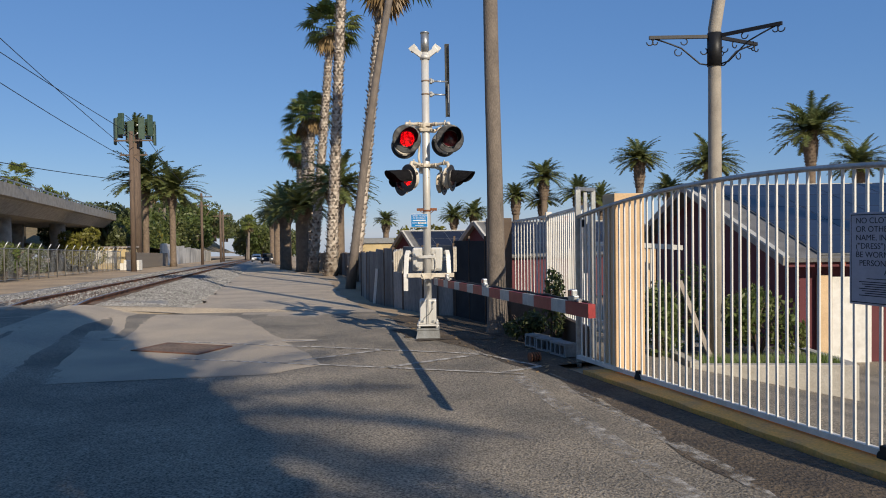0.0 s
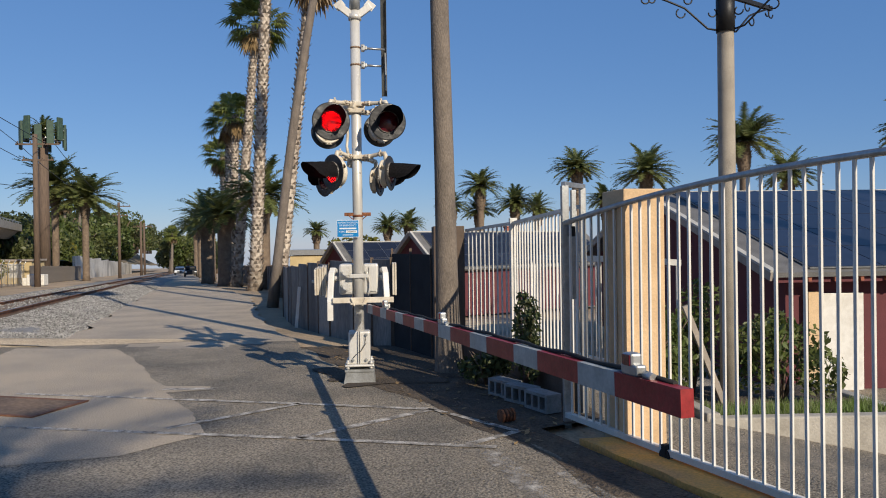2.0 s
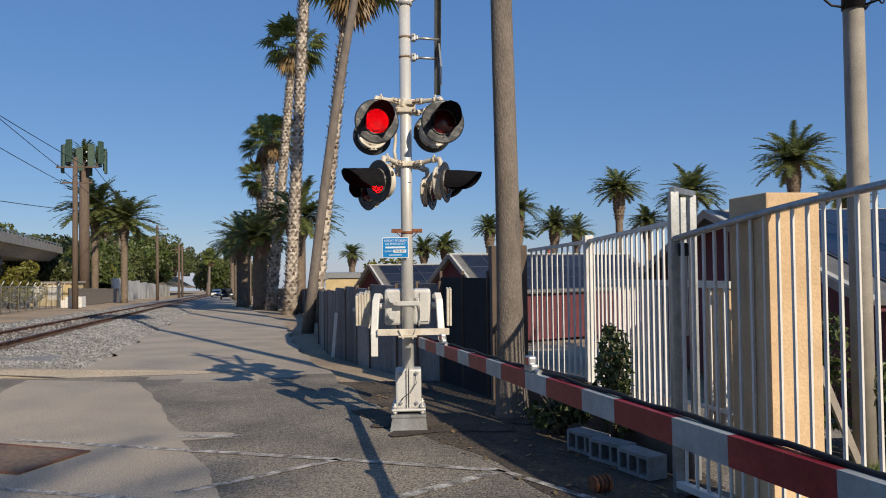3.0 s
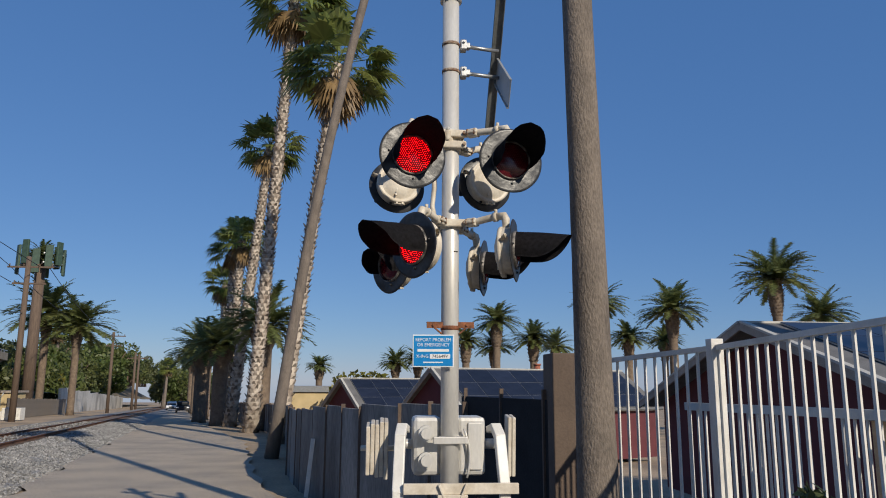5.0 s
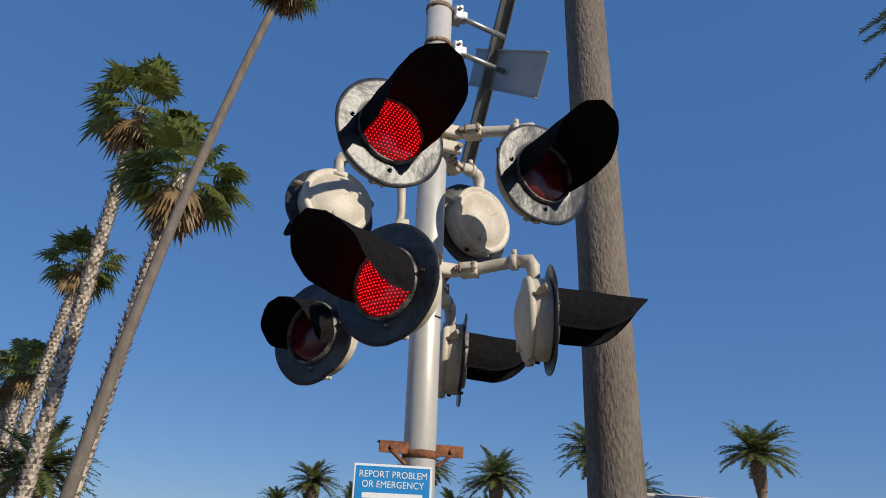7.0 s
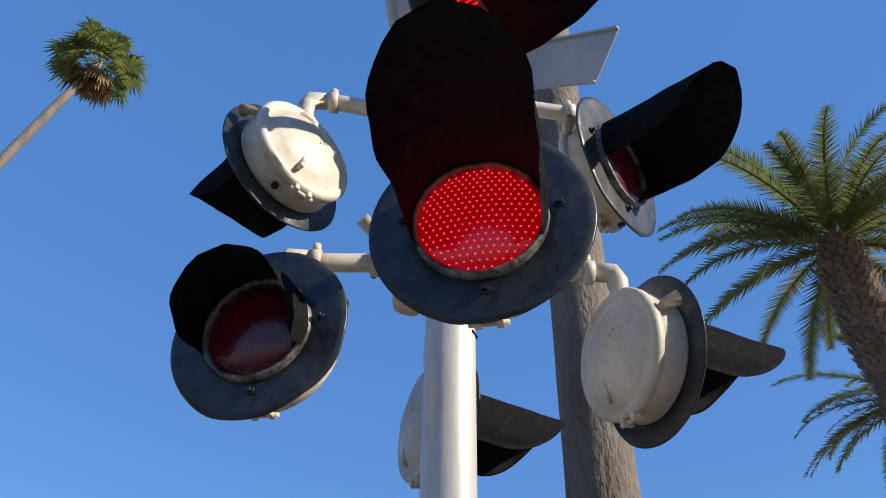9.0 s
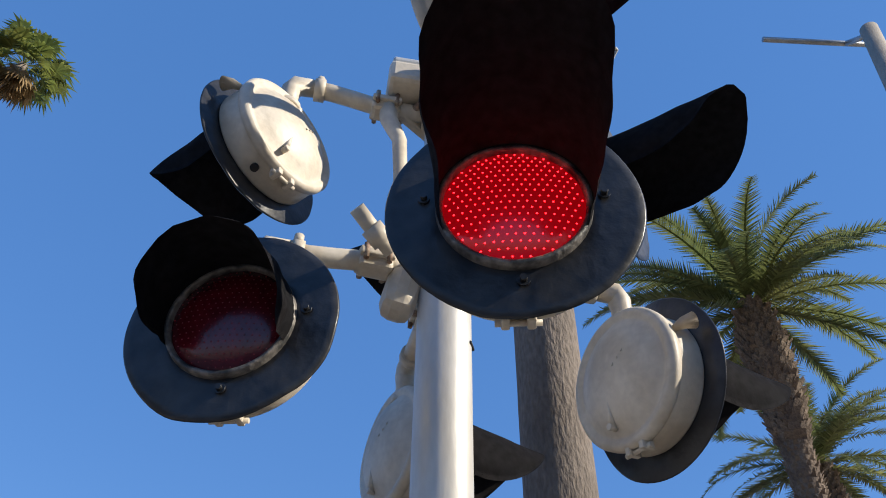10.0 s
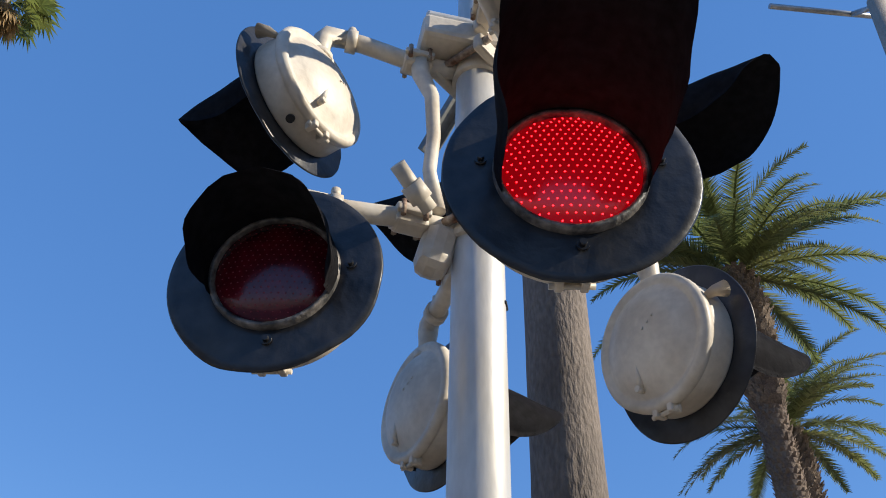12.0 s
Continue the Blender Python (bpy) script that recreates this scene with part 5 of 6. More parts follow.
def date_crown(seed, n, R, leaflets, wide=0.05, leaf=0.17):
    rng = random.Random(seed)
    bm = bmesh.new()
    for i in range(n):
        el = math.asin(rng.uniform(-0.3, 0.995))
        az = i * 2.39996 + rng.uniform(-0.2, 0.2)
        L = R * rng.uniform(0.85, 1.12)
        h = Vector((math.cos(az), math.sin(az), 0))
        side = Vector((-h.y, h.x, 0))
        p = Vector((0, 0, 0))
        a = el
        seg = 9
        pts = []
        for k in range(seg + 1):
            pts.append(p.copy())
            p = p + (h * math.cos(a) + Vector((0, 0, math.sin(a)))) * (L / seg)
            a -= (0.055 + (0.07 if leaf > 0.15 else 0.13) * k / seg) * (1.25 if el > 0.2 else 0.9)
        w = 0.03 * R / 3
        for k in range(seg):
            ww, w2 = w * (1.2 - k / seg), w * (1.2 - (k + 1) / seg) + 0.002
            bm.faces.new([bm.verts.new(v) for v in (pts[k] - side * ww, pts[k] + side * ww, pts[k + 1] + side * w2, pts[k + 1] - side * w2)])
        for j in range(leaflets):
            s = 0.12 + 0.88 * j / leaflets
            f = s * seg
            k = min(seg - 1, int(f))
            c = pts[k].lerp(pts[k + 1], f - k)
            dr = (pts[k + 1] - pts[k]).normalized()
            nrm = side.cross(dr)
            le = R * leaf * (math.sin(math.pi * min(1, 0.25 + s * 0.72)) + 0.25)
            for sg in (-1, 1):
                v = (side * sg * 0.85 + dr * 0.65 - nrm * rng.uniform(0.0, 0.4)).normalized()
                tip = c + v * le * rng.uniform(0.8, 1.1) + Vector((0, 0, -0.15 * le))
                b = dr * R * 0.17 * wide
                bm.faces.new([bm.verts.new(q) for q in (c - b, c + b, c + b * 0.6 + (tip - c) * 0.6, tip)])
    me = bpy.data.meshes.new("crown")
    bm.to_mesh(me)
    bm.free()
    me.materials.append(M_date)
    return me


DATE_FAR = [date_crown(s, 84, 3.0, 22, 0.15) for s in (11, 12, 13)]
DATE_NEAR = date_crown(14, 48, 3.3, 64, 0.05, 0.115)
DATE_SPARSE = date_crown(15, 30, 3.2, 26, 0.07)


def date_palm(x, y, h, R, label, r=0.4, seed=1, near=False, lean=0.0, ground=None, group="", crown=None):
    z0 = (gz(x, y) if ground is None else ground) - 0.1
    t = thing("date_palm", label, "palm tree", pose(x, y, z0), group)
    rng = random.Random(seed)
    bm = bmesh.new()
    N = 12
    pts = [(lean * i / N, 0, h * i / N) for i in range(N + 1)]
    rad = [r * (1.2 if i == 0 else 1.0) * (1.0 if i < N - 2 else (1.45 if i == N - 2 else (1.6 if i == N - 1 else 1.0))) for i in range(N + 1)]
    tube(bm, pts, rad, 18)
    if near:
        boots(bm, pts, [q * 1.0 for q in rad], rng, 0.10, 16, 0.11)
        boots(bm, pts[-4:], rad[-4:], rng, 0.10, 18, 0.22)
    else:
        boots(bm, pts[-4:], rad[-4:], rng, 0.25, 10, 0.3)
    part("trunk", bm, [M_trunk_d, M_trunk_d], t)
    share("crown", crown or DATE_NEAR if near else DATE_FAR[seed % 3], t, Matrix.Translation(pts[-1]) @ Matrix.Rotation(seed * 0.9, 4, "Z") @ Matrix.Scale(R / (3.2 if near else 3.0), 4))
    return t


for i, (x, y, z, R) in enumerate(((35.3, 70.4, 10.7, 4.4), (27.3, 75, 8.3, 3.8), (18.7, 70, 8.3, 3.0), (10.2, 75, 7.2, 2.6), (10.3, 77, 4.9, 2.4), (13.7, 75, 5.4, 2.7), (-7.1, 87, 3.2, 1.8), (1.0, 85, 3.5, 2.2),
                                 (3.4, 86, 3.9, 2.4), (7.3, 75, 5.3, 2.1), (42.5, 75, 8.0, 3.6), (23.6, 77, 5.8, 2.6), (50.0, 66, 11.3, 4.2), (17.5, 82, 5.2, 2.4), (30.0, 84, 6.0, 2.6))):
    date_palm(x, y, z + 2.6 + 0.12 * R, R * 0.92, "date palm with a thick pruned trunk beyond the bungalows" if R > 2.5 else "small distant date palm beyond the bungalows", 0.42 if R > 3 else 0.34, i + 1, ground=-2.5, group="date palms beyond the bungalows")
date_palm(12.55, 15.2, 12.45, 3.35, "large date palm in the yard with a rough patterned trunk", 0.27, 21, True, ground=-1.4)
date_palm(18.45, 16.5, 11.2, 3.1, "second date palm in the yard behind the first", 0.31, 23, True, ground=-1.4)
for i, (x, y, h, R) in enumerate(((-7.6, 51.5, 6.2, 3.2), (-11.5, 58.5, 5.4, 2.9), (-14.5, 66, 5.6, 3.0), (-20.3, 93.3, 7.5, 3.0), (-17.5, 80, 6.2, 3.0), (-25, 108, 8.0, 3.2), (-31, 130, 8.5, 3.4))):
    date_palm(x, y, h, R, "stocky date palm between the fan palms along the lane", 0.5, 30 + i, group="date palms along the lane")

# near smooth trunk by the signal
tp = thing("fan_palm", "tall fan palm with a smooth grey-brown fissured trunk beside the signal", "palm tree", pose(0.935, 12.90, -0.05))
bm = bmesh.new()
zs = [0, 0.3, 0.8, 1.4, 2.0, 2.8, 3.6, 4.2, 5.0, 6.0, 7.5, 9.5, 12, 16]
pts = [(0.05 * math.exp(-z) + 0.02 * math.sin(z * 0.8) - 0.002 * z, 0.01 * math.sin(z), z) for z in zs]
rad = [0.22, 0.185, 0.165, 0.153, 0.145, 0.138, 0.133, 0.131, 0.127, 0.125, 0.13, 0.13, 0.125, 0.12]
P2, R2 = [], []
for i in range(len(zs) - 1):
    n = max(2, int((zs[i + 1] - zs[i]) / 0.07))
    for k in range(n):
        f = k / n
        P2.append(Vector(pts[i]).lerp(Vector(pts[i + 1]), f))
        R2.append((rad[i] + (rad[i + 1] - rad[i]) * f) * (1 + 0.010 * ((len(P2) * 7919) % 13 / 13 - 0.5) + 0.012 * noise.noise((0, 0, P2[-1].z * 1.2))))
tube(bm, P2, R2, 30)
part("trunk", bm, M_trunk_s, tp)
share("crown", FAN[0], tp, Matrix.Translation(P2[-1]))


# ---------------------------------------------------------------- bungalows with solar roofs
def bungalow(x, y, rot, w, l, wall_h, rise, label, z0, cols, rows, over=0.35, side=-1):
    """Gable end at the origin facing local -x, ridge along local +x; panels on the local -y slope."""
    h = thing("bungalow", label, "house", pose(x, y, z0) @ Matrix.Rotation(rot, 4, "Z"))
    bm = bmesh.new()
    hw = w / 2
    a = [bm.verts.new(p) for p in ((0, -hw, 0), (0, hw, 0), (0, hw, wall_h), (0, 0, wall_h + rise), (0, -hw, wall_h))]
    b = [bm.verts.new((l, v.co.y, v.co.z)) for v in a]
    bm.faces.new(a[::-1])
    bm.faces.new(b)
    for i in (0, 1, 4):
        bm.faces.new((a[i], a[(i + 1) % 5], b[(i + 1) % 5], b[i]))
    bmesh.ops.recalc_face_normals(bm, faces=bm.faces)
    part("wall", bm, M_redwall, h)
    sl = math.atan2(rise, hw)
    run = math.hypot(hw, rise) + over
    for s in (-1, 1):
        m = Matrix.Translation((0, 0, wall_h + rise)) @ Matrix.Rotation(-s * sl, 4, "X")
        rf = part("roof", boxm((l / 2, s * run / 2, 0.05), (l + 2 * over, run, 0.10)), M_roof, h, "", m)
        part("bargeboard", boxm((-over - 0.02, s * run / 2, 0.03), (0.05, run, 0.2)), M_fascia, h, "", m)
        part("edge_trim", boxm((-over + 0.01, s * run / 2, 0.13), (0.14, run, 0.05)), M_trim, h, "", m)
        if s < 0:
            pw, ph = (l - 0.5) / cols, (run - 0.3) / rows
            pan = boxm((0, 0, 0), (pw - 0.03, ph - 0.03, 0.035))
            me = bpy.data.meshes.new("solar_panel")
            pan.to_mesh(me)
            pan.free()
            me.materials.append(M_solar)
            fr = boxm((0, 0, 0), (pw - 0.004, ph - 0.004, 0.03))
            mf = bpy.data.meshes.new("panel_frame")
            fr.to_mesh(mf)
            fr.free()
            mf.materials.append(M_galv)
            for i in range(cols):
                for j in range(rows):
                    p = share("solar_panel", me, h, m @ Matrix.Translation((0.25 + pw * (i + 0.5), -0.15 - ph * (j + 0.5), 0.145)))
                    share("panel_frame", mf, p, Matrix.Translation((0, 0, -0.008)))
    part("ridge_cap", boxm((l / 2, 0, wall_h + rise + 0.115), (l + 2 * over, 0.14, 0.05)), M_trim, h)
    bm = bmesh.new()
    tube(bm, [(l * 0.55, 0.5, wall_h + rise - 0.4), (l * 0.55, 0.5, wall_h + rise + 0.35)], 0.16, 14)
    tube(bm, [(l * 0.55, 0.5, wall_h + rise + 0.33), (l * 0.55, 0.5, wall_h + rise + 0.42)], 0.20, 14)
    part("chimney_pot", bm, M_terra, h, "terracotta chimney pot")
    return h


bigh = bungalow(8.35, 23.7, 0.0, 13.0, 16, 2.6, 1.9, "dark red board bungalow with a solar-panelled gable roof", -1.42, 10, 5, 0.6)
bungalow(1.9, 41.2, 0.50, 5.0, 12, 2.5, 1.75, "small dark red bungalow with solar panels on its roof", -1.95, 9, 3, 0.3)
bungalow(-2.7, 50.5, 0.50, 4.4, 11, 2.4, 1.5, "small dark red bungalow with solar panels on its roof", -2.05, 8, 3, 0.3)
yb = thing("yellow_building", "low yellow building with a flat grey roof", "building", pose(-6.3, 72, -2.2))
part("wall", boxm((0.8, 2, 1.5), (5.5, 5, 3.0)), M_ywall, yb)
part("roof", boxm((0.8, 2, 3.3), (6.0, 5.4, 0.5)), M_galv, yb)

# front of the big bungalow
part("door", boxm((1.18, -6.55, 1.03), (0.92, 0.08, 2.06), bev=0.01), M_white, bigh, "white panelled door")
part("door_post", boxm((0.52, -6.6, 1.05), (0.26, 0.16, 2.1)), M_stucco, bigh, "beige door pier")
part("eave_fascia", boxm((8, -6.95, 2.42), (17, 0.05, 0.2)), M_redwall, bigh)
for i in range(30):
    part("rafter", boxm((0.2 + 0.55 * i, -6.75, 2.40), (0.07, 0.6, 0.12)), M_terra, bigh)

# ---------------------------------------------------------------- beyond the tracks
def tree_crown(seed, n, leaf, blobs=12, flat=0.75):
    rng = random.Random(seed)
    bm = bmesh.new()
    for _ in range(blobs):
        a, r = rng.random() * 6.283, 0.62 * math.sqrt(rng.random())
        s = rng.uniform(0.28, 0.48)
        leaf_cloud(bm, (r * math.cos(a), r * math.sin(a), flat * rng.uniform(0.1, 1.15)), (s, s, s * 0.8), n // blobs, leaf, rng)
    me = bpy.data.meshes.new("crown")
    bm.to_mesh(me)
    bm.free()
    return me


CROWNS = {}


def tree(x, y, R, h, material, label, seed=1, z=None, n=2600, leaf=0.07, trunk=True, group=""):
    key = (seed % 4, material.name, n)
    if key not in CROWNS:
        me = tree_crown(seed % 4 + 40, n, leaf)
        me.materials.append(material)
        CROWNS[key] = me
    z0 = gz(x, y) if z is None else z
    t = thing("tree", label, "tree", pose(x, y, z0 - 0.1), group)
    share("crown", CROWNS[key], t, Matrix.Translation((0, 0, h * 0.28)) @ Matrix.Rotation(seed * 1.1, 4, "Z") @ Matrix.Diagonal((R, R, h * 0.72 / 1.15, 1)))
    if trunk:
        bm = bmesh.new()
        rng = random.Random(seed)
        tube(bm, [(0, 0, 0), (0.1, 0, h * 0.3), (0.15, 0.1, h * 0.6)], [R * 0.09, R * 0.06, R * 0.03], 8)
        for _ in range(4):
            a = rng.random() * 6.28
            tube(bm, [(0.1, 0, h * 0.28), (0.35 * R * math.cos(a), 0.35 * R * math.sin(a), h * 0.5), (0.6 * R * math.cos(a), 0.6 * R * math.sin(a), h * 0.72)], [R * 0.045, R * 0.03, R * 0.012], 6)
        part("trunk", bm, M_wood, t)
    return t


# overpass
def op(y, off=0.0):
    return -13.2 - 0.3155 * y - off


ov = tagged(new("overpass"), "grey concrete road overpass on round columns", "bridge", kind="structure")
OYS = [18 + 6 * i for i in range(14)]
def deck(name, prof, material):
    bm = bmesh.new()
    rings = []
    for y in OYS:
        zt = 5.95 - 0.011 * y
        rings.append([bm.verts.new((op(y, o), y, zt + z)) for o, z in prof])
    n = len(prof)
    for a, b in zip(rings, rings[1:]):
        for k in range(n):
            bm.faces.new((a[k], a[(k + 1) % n], b[(k + 1) % n], b[k]))
    bm.faces.new(rings[0])
    bm.faces.new(rings[-1][::-1])
    bmesh.ops.recalc_face_normals(bm, faces=bm.faces)
    return part(name, bm, material, ov)
deck("deck", [(0, -0.5), (0, -0.95), (0.5, -1.0), (1.6, -1.9), (9.5, -1.9), (10.6, -1.0), (11, -0.95), (11, -0.5)], M_concrete)
deck("parapet", [(0, -0.5), (0, -0.12), (0.3, -0.12), (0.3, -0.5)], M_concrete)
deck("rail", [(0.1, 0.1), (0.1, 0.18), (0.2, 0.18), (0.2, 0.1)], M_galv)
for i in range(40):
    y = 20 + 1.9 * i
    part("rail_post", boxm((op(y, 0.15), y, 5.95 - 0.011 * y), (0.1, 0.1, 0.35)), M_galv, ov)
for y in (36, 56, 76):
    for o in (3.4, 7.8):
        bm = bmesh.new()
        tube(bm, [(op(y, o), y, -1.8), (op(y, o), y, 3.7)], 0.75, 20)
        part("column", bm, M_concrete, ov)
bm = bmesh.new()
strip(bm, [(op(y, 12), y, -1.5) for y in OYS], [(op(y, 12), y, 3.6) for y in OYS])
tagged(part("embankment", bm, M_hill), "shaded earth bank under the overpass", "bank", kind="structure")

# mast dressed as a palm, timber pole and wires
ct = thing("antenna_mast", "tall brown mast dressed as a palm with green panel antennas", "antenna mast", pose(-38.2, 90, -2.3))
bm = bmesh.new()
tube(bm, [(0, 0, 0), (0, 0, 17.3)], [0.62, 0.5], 16)
part("trunk", bm, M_wood, ct)
rng = random.Random(17)
pn = boxm((0, 0, 0), (0.75, 0.25, 2.6), bev=0.05)
pm = bpy.data.meshes.new("panel_antenna")
pn.to_mesh(pm)
pn.free()
pm.materials.append(M_greenant)
for i in range(12):
    a = 6.283 * i / 12 + 0.2
    share("panel_antenna", pm, ct, Matrix.Translation((2.3 * math.cos(a), 2.3 * math.sin(a), 17.0 + 0.5 * (i % 3) - 0.3)) @ Matrix.Rotation(a + math.pi / 2, 4, "Z"))
bm = bmesh.new()
for i in range(6):
    a = 6.283 * i / 6
    tube(bm, [(0, 0, 16.6), (2.3 * math.cos(a), 2.3 * math.sin(a), 16.6)], 0.08, 6)
    tube(bm, [(0, 0, 17.6), (2.3 * math.cos(a), 2.3 * math.sin(a), 17.6)], 0.08, 6)
part("frame", bm, M_galv, ct)
share("fronds", DATE_FAR[0], ct, Matrix.Translation((0, 0, 17.6)) @ Matrix.Scale(0.75, 4))


def utility_pole(x, y, top, r, arms, label):
    z0 = gz(x, y) - 0.1
    t = thing("utility_pole", label, "utility pole", pose(x, y, z0))
    bm = bmesh.new()
    tube(bm, [(0, 0, 0), (0, 0, top - z0)], [r, r * 0.75], 12)
    part("pole", bm, M_wood, t)
    for z, w in arms:
        bm = boxm((0.2, 0, z - z0), (w, 0.12, 0.14))
        for k in range(4):
            tube(bm, [(0.2 - w / 2 + 0.15 + k * (w - 0.3) / 3, 0, z - z0 + 0.06), (0.2 - w / 2 + 0.15 + k * (w - 0.3) / 3, 0, z - z0 + 0.26)], 0.05, 8)
        part("crossarm", bm, M_wood, t)
    return t


utility_pole(-29.2, 68, 11.6, 0.26, ((10.75, 3.6), (9.4, 2.6)), "brown timber utility pole with two crossarms")
utility_pole(-38.9, 116, 8.6, 0.24, ((8.0, 3.0), (6.6, 2.2)), "slim grey utility pole with crossarms beside the tracks")
utility_pole(-46.5, 150, 6.9, 0.26, ((5.8, 3.4),), "distant utility pole with a crossarm")
utility_pole(-51.5, 168, 7.2, 0.26, ((6.4, 3.4),), "distant utility pole with a crossarm")
WL = thing("overhead_wires", "thin black overhead wires slung between poles", "wires", pose(-29.2, 68, 10.5))
for a, b, sag in (((-1.4, 0, 0.3), (2.0, -23, 4.07), 0.5), ((0.9, 0, 0.3), (2.0, -23, 3.2), 0.5), ((-1.2, 0, -1.0), (2.0, -23, 1.3), 0.5), ((0, 0, -3.5), (1.85, -23, -3.56), 0.5), ((1.6, 0, 0.3), (-9.5, 48, -2.4), 1.0), ((-1.4, 0, 0.3), (-10.5, 48, -2.4), 1.0)):
    bm = bmesh.new()
    A, B = Vector(a), Vector(b)
    tube(bm, [A.lerp(A + (B - A) * (1.0 if b[1] > 0 else 2.4), i / 16) + Vector((0, 0, -sag * 4 * (i / 16) * (1 - i / 16))) for i in range(17)], 0.028, 5)
    part("wire", bm, M_iron, WL)

date_palm(-40.0, 97, 11.9, 5.2, "bushy date palm beside the antenna mast", 0.42, 41, group="date palms beyond the tracks")
date_palm(-36.4, 97, 10.4, 4.8, "bushy date palm beside the antenna mast", 0.4, 43, group="date palms beyond the tracks")
for i, (x, y, h, R) in enumerate(((-48.5, 178, 9.5, 2.2), (-51, 186, 9.8, 2.2), (-53.0, 194, 9.5, 2.2), (-55, 202, 9.6, 2.2), (-61, 150, 14.5, 2.4), (-59, 152, 15.5, 2.4), (-66, 100, 13.5, 2.6), (-63, 98, 14.2, 2.6), (-61, 103, 13.0, 2.4))):
    fan_palm(x, y, (0.3, 0, h), 0.32, "distant fan palm with a skirt of dry leaves", R, False, 50 + i, var=i)

tr = random.Random(77)
TREES = [(-35.5, 70.5, 2.6, 4.6, M_treeY), (-45, 96, 3.6, 7.5, M_tree), (-41.5, 104, 3.5, 6.5, M_tree), (-48, 92, 3.5, 6.5, M_tree), (-52, 120, 5, 9.5, M_bush), (-47, 122, 4.0, 7.0, M_treeY), (-57, 140, 6, 11.5, M_bush), (-52, 146, 5, 10, M_bush),
         (-50, 158, 5, 9, M_tree), (-48, 172, 5, 8.5, M_tree), (-53, 130, 5, 8, M_bush), (-60, 118, 6, 9.5, M_bush), (-66, 122, 6, 10, M_tree), (-70, 108, 6, 11, M_bush), (-62, 108, 5, 9.5, M_tree), (-47.5, 188, 5, 10.0, M_bush), (-52, 200, 7, 11, M_tree),
         (-43, 186, 5, 8, M_tree), (-58, 190, 7, 11, M_bush), (-56, 215, 8, 13, M_tree), (-62, 230, 9, 13, M_bush), (-46, 214, 6, 9, M_bush), (-28.5, 47, 2.0, 2.6, M_bush), (-26.5, 42, 1.8, 2.4, M_bush), (-30.5, 52, 2.0, 2.6, M_bush),
         (-1.0, 68, 4.2, 5.8, M_treeY), (-37, 168, 4.5, 8, M_bush), (-33, 150, 3.5, 7, M_tree), (-42, 80, 2.0, 3.0, M_tree), (-44, 62, 3.2, 4.4, M_tree)]
for i, (x, y, R, h, m) in enumerate(TREES):
    if y > 95 and -18.5 < x + 0.247 * y < -4.5:
        x = -19.0 - 0.247 * y - 0.6 * R
    tree(x, y, R, h, m, "yellow-green bushy tree in the open" if m is M_treeY else ("dense olive-green tree beyond the tracks" if m is M_tree else "leafy green tree on the bank beyond the tracks"), i, group="trees beyond the tracks")

for i in range(40):
    y = 106 + 3.4 * i
    R = tr.uniform(3.8, 5.6)
    tree(-22.0 - 0.247 * y - tr.uniform(0, 11), y, R, tr.uniform(5.5, 9.0), tr.choice((M_tree, M_bush, M_bush, M_treeY)), "leafy green tree on the bank beyond the tracks", i + 5, fall(y) + 3.6, group="trees beyond the tracks")
for i in range(18):
    y = 165 + 15 * i
    tree(-20.0 - 0.247 * y - tr.uniform(0, 8), y, tr.uniform(6, 8.5), tr.uniform(10, 14), tr.choice((M_tree, M_bush, M_bush)), "leafy green tree on the bank beyond the tracks", i + 2, fall(y) + 2.0 + 0.018 * y, group="trees beyond the tracks")
for i in range(9):
    y = 200 + 7 * i
    tree(-0.247 * y + tr.uniform(-9, 6), y, tr.uniform(4, 6), tr.uniform(7, 11), tr.choice((M_tree, M_bush)), "leafy tree at the far end of the lane", i + 3, group="trees at the lane's far end")

# pale wall, board fence, chain-link posts
bm = bmesh.new()
for i in range(16):
    y = 112 + 6 * i
    x = -17.0 - 0.247 * y
    h = 3.6 + 0.35 * noise.noise((i * 0.9, 0, 0)) - 0.05 * i
    box(bm, (x, y + 3, fall(y) + h / 2 - 0.3), (0.35, 6.2, h), Matrix.Rotation(0.242, 4, "Z"))
tagged(part("wall_retaining", bm, M_graffwall), "long pale stained retaining wall beside the tracks", "wall", kind="structure")
bm = bmesh.new()
rows = []
for i in range(36):
    y = 95 + 10 * i
    row = []
    for k in range(8):
        x = -17.6 - 0.247 * y - 5 * k
        row.append(bm.verts.new((x, y, fall(y) + 2.7 + (3.0 + 0.02 * y) * smooth(0, 5, k) + 0.6 * noise.noise((x * 0.1, y * 0.1, 0)) - (2.5 if i == 0 else 0))))
    rows.append(row)
for a, b in zip(rows, rows[1:]):
    for k in range(7):
        bm.faces.new((a[k], b[k], b[k + 1], a[k + 1])).smooth = True
bmesh.ops.recalc_face_normals(bm, faces=bm.faces)
tagged(part("bank", bm, M_hill), "dry brown bank behind the pale wall", "bank", kind="structure")
bf = thing("board_fence", "weathered brown vertical board fence beyond the tracks", "fence", pose(-33.5, 76, gz(-33.5, 76)))
me_b = bpy.data.meshes.new("board")
b0 = boxm((0, 0, 0.9), (0.30, 0.04, 1.8))
b0.to_mesh(me_b)
b0.free()
me_b.materials.append(M_fencewood)
for i in range(100):
    y = 76 + 0.32 * i
    x = -14.7 - 0.247 * y
    share("board", me_b, bf, Matrix.Translation((x + 33.5, y - 76, gz(x, y) - gz(-33.5, 76) + tr.uniform(-0.06, 0.06))) @ Matrix.Rotation(radians(104), 4, "Z"))
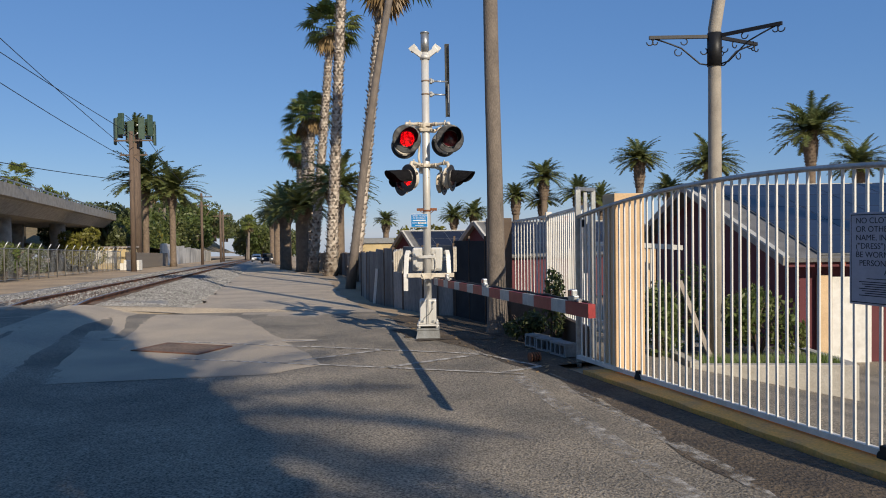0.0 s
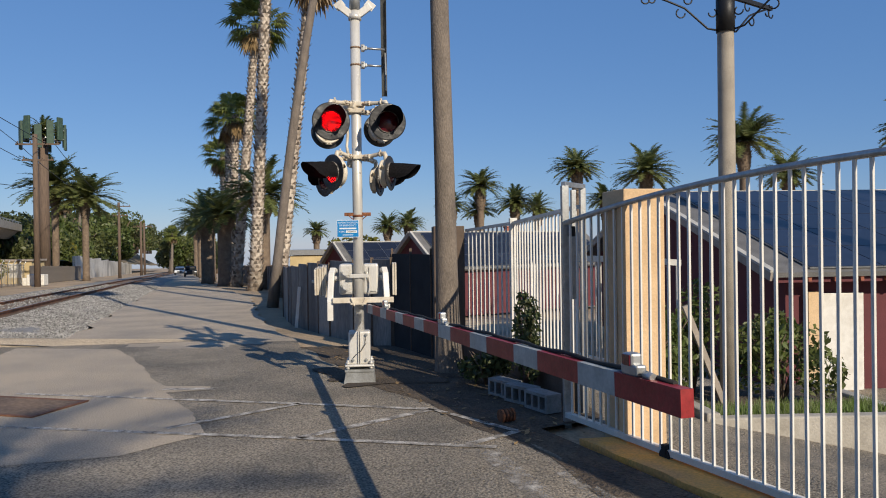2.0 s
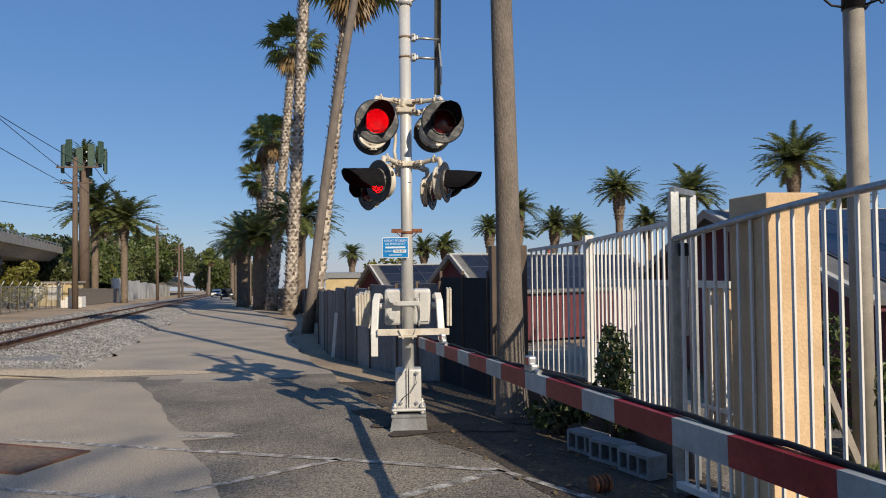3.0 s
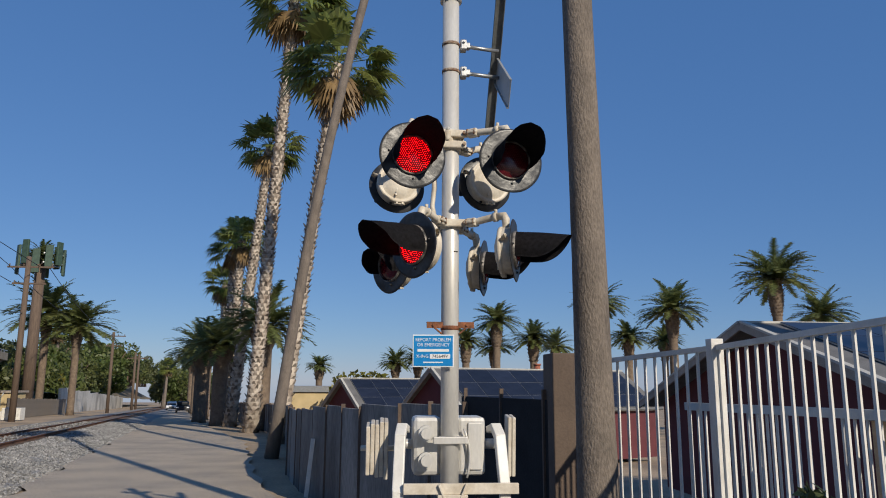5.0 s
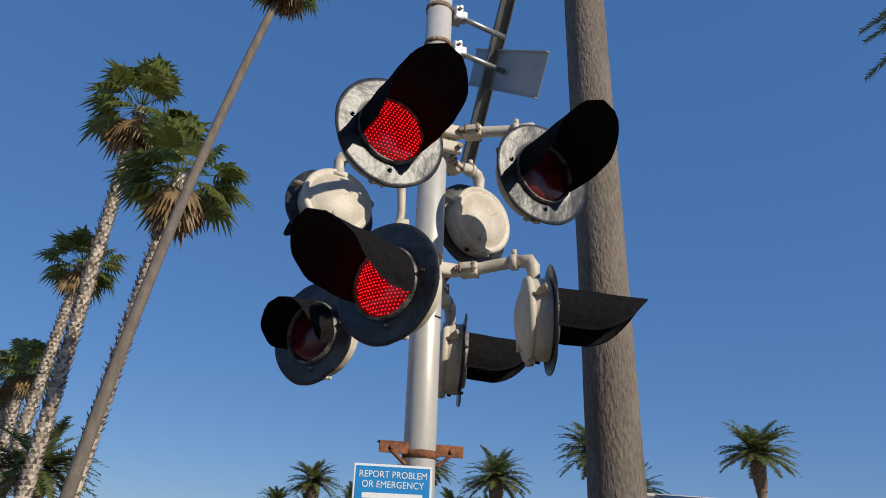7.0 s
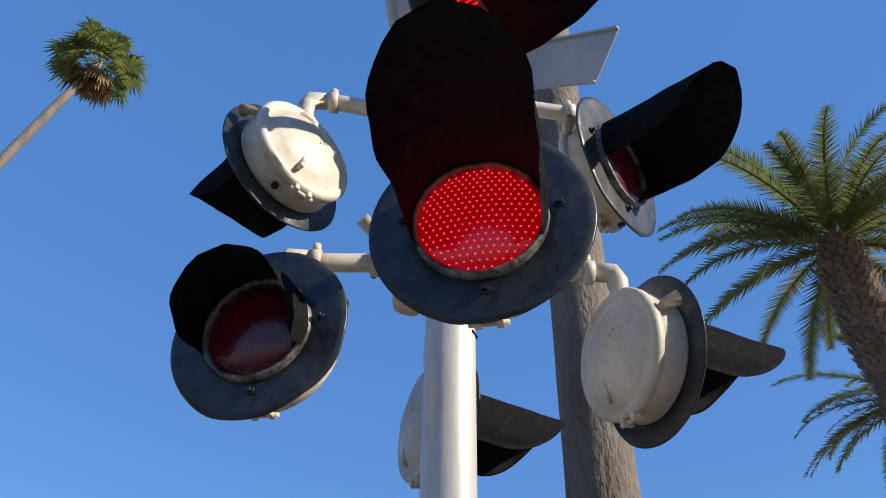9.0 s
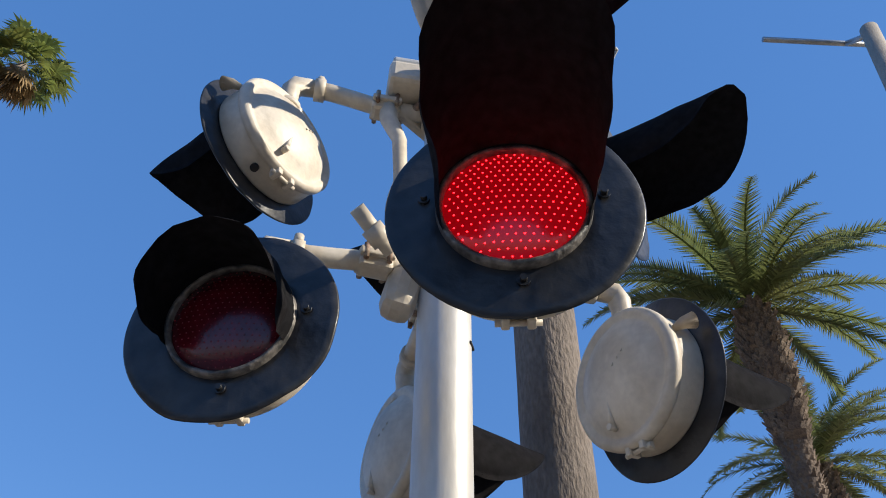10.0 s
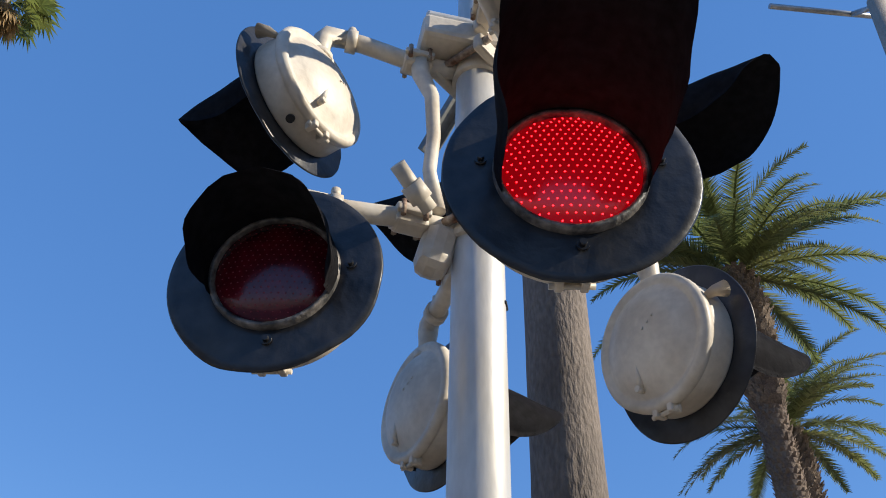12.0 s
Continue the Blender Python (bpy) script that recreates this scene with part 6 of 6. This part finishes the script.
cf = thing("chain_link_fence", "grey chain-link fence with angled post tops beyond the tracks", "fence", pose(-24.7, 40.3, gz(-24.7, 40)))
pb = bmesh.new()
tube(pb, [(0, 0, 0), (0, 0, 1.9), (0.22, 0, 2.25)], 0.04, 8)
pme = bpy.data.meshes.new("post")
pb.to_mesh(pme)
pb.free()
pme.materials.append(M_galv)
CF = []
for i in range(24):
    y = 26 + 2.1 * i
    x = -14.3 - 0.255 * y
    CF.append(Vector((x + 24.7, y - 40.3, gz(x, y) - gz(-24.7, 40))))
    share("post", pme, cf, Matrix.Translation(CF[-1]))
for z, r in ((1.88, 0.025), (0.1, 0.012)):
    bm = bmesh.new()
    tube(bm, [p + Vector((0, 0, z)) for p in CF], r, 6)
    part("rail", bm, M_galv, cf)
bm = bmesh.new()
for p, q in zip(CF, CF[1:]):
    for k in range(26):
        for s in (0, 1):
            a = p.lerp(q, k / 26) + Vector((0, 0, 0.08 if s else 1.88))
            b = p.lerp(q, min(1, k / 26 + 0.4)) + Vector((0, 0, 1.88 if s else 0.08))
            if k / 26 + 0.4 <= 1:
                tube(bm, [a, b], 0.003, 3, False)
tagged(part("chain_link", bm, M_galv, cf), "woven wire mesh", kind="stuff")

shed = thing("site_shed", "low white flat-roofed site shed with pale shutters", "shed", pose(-39.5, 86, gz(-39.5, 86)))
part("wall", boxm((0, 0, 1.2), (4.6, 3, 2.4)), M_ywall, shed)
part("roof", boxm((0, 0, 2.5), (5.0, 3.4, 0.2)), M_fascia, shed)
for x in (-1.2, 0.6):
    part("shutter", boxm((x, -1.52, 1.4), (1.3, 0.06, 1.5)), M_white, shed)
ub = thing("utility_box", "white utility cabinet by the far fence", "cabinet", pose(-31.0, 72, gz(-31.0, 72)))
part("case", boxm((0, 0, 0.5), (1.5, 0.9, 1.0), bev=0.04), M_white, ub)
part("case", boxm((-0.9, 0.1, 0.35), (0.6, 0.8, 0.7), bev=0.04), M_white, ub)


def vehicle(x, y, rot, material, label, name, pickup=False):
    t = thing(name, label, "car", pose(x, y, gz(x, y)) @ Matrix.Rotation(rot, 4, "Z"))
    bm = boxm((0, 0, 0.72), (1.85, 4.6, 0.62), bev=0.14)
    part("body", bm, material, t)
    part("cab", boxm((0, 0.1 if not pickup else -0.2, 1.3), (1.6, 2.3 if not pickup else 1.6, 0.62), bev=0.2), material, t)
    part("windscreen", boxm((0, -1.02, 1.3), (1.4, 0.06, 0.45), Matrix.Rotation(-0.35, 4, "X"), 0.02), M_glass, t)
    for s in (-1, 1):
        part("headlight", boxm((s * 0.68, -2.3, 0.82), (0.32, 0.06, 0.16), bev=0.02), M_signwhite, t)
        for yy in (-1.45, 1.45):
            bm = bmesh.new()
            tube(bm, [(s * 0.72, yy, 0.34), (s * 0.95, yy, 0.34)], 0.34, 18)
            part("wheel", bm, M_rubber, t)
    part("grille", boxm((0, -2.31, 0.72), (0.8, 0.05, 0.22), bev=0.02), M_ink, t)
    part("bumper", boxm((0, -2.34, 0.5), (1.7, 0.12, 0.18), bev=0.03), M_ink, t)
    return t


vehicle(-37.6, 75.5, 0.25, M_carpaint, "white pickup truck parked behind the chain-link fence", "pickup_truck", True)
vehicle(-28.5, 116, 0.24, M_iron, "dark car standing far down the lane", "parked_car")
vehicle(-36.5, 140, 0.24, M_carpaint, "white car parked far down the lane", "parked_car")

# ---------------------------------------------------------------- trees standing behind the walk, which shade the crossing
# Never in view: number and spots are chosen for where their shadows land.
tree(-4.8, -4.4, 5.0, 15.0, M_tree, "broad tree behind the crossing shading the tracks", 2, n=9000, leaf=0.055)
tree(0.65, -3.5, 4.7, 15.5, M_tree, "tall broad tree behind the crossing shading the asphalt", 3, n=9000, leaf=0.055)
for i, (x, y, h, R) in enumerate(((16.2, -13.0, 9.6, 3.2), (8.4, -13.2, 9.2, 3.2), (5.0, -7.0, 8.8, 3.3), (4.6, -10.5, 9.8, 3.2))):
    date_palm(x, y, h, R, "date palm behind the crossing casting streaked shade", 0.3, 61 + 2 * i, True, group="palms behind the crossing", crown=DATE_SPARSE)
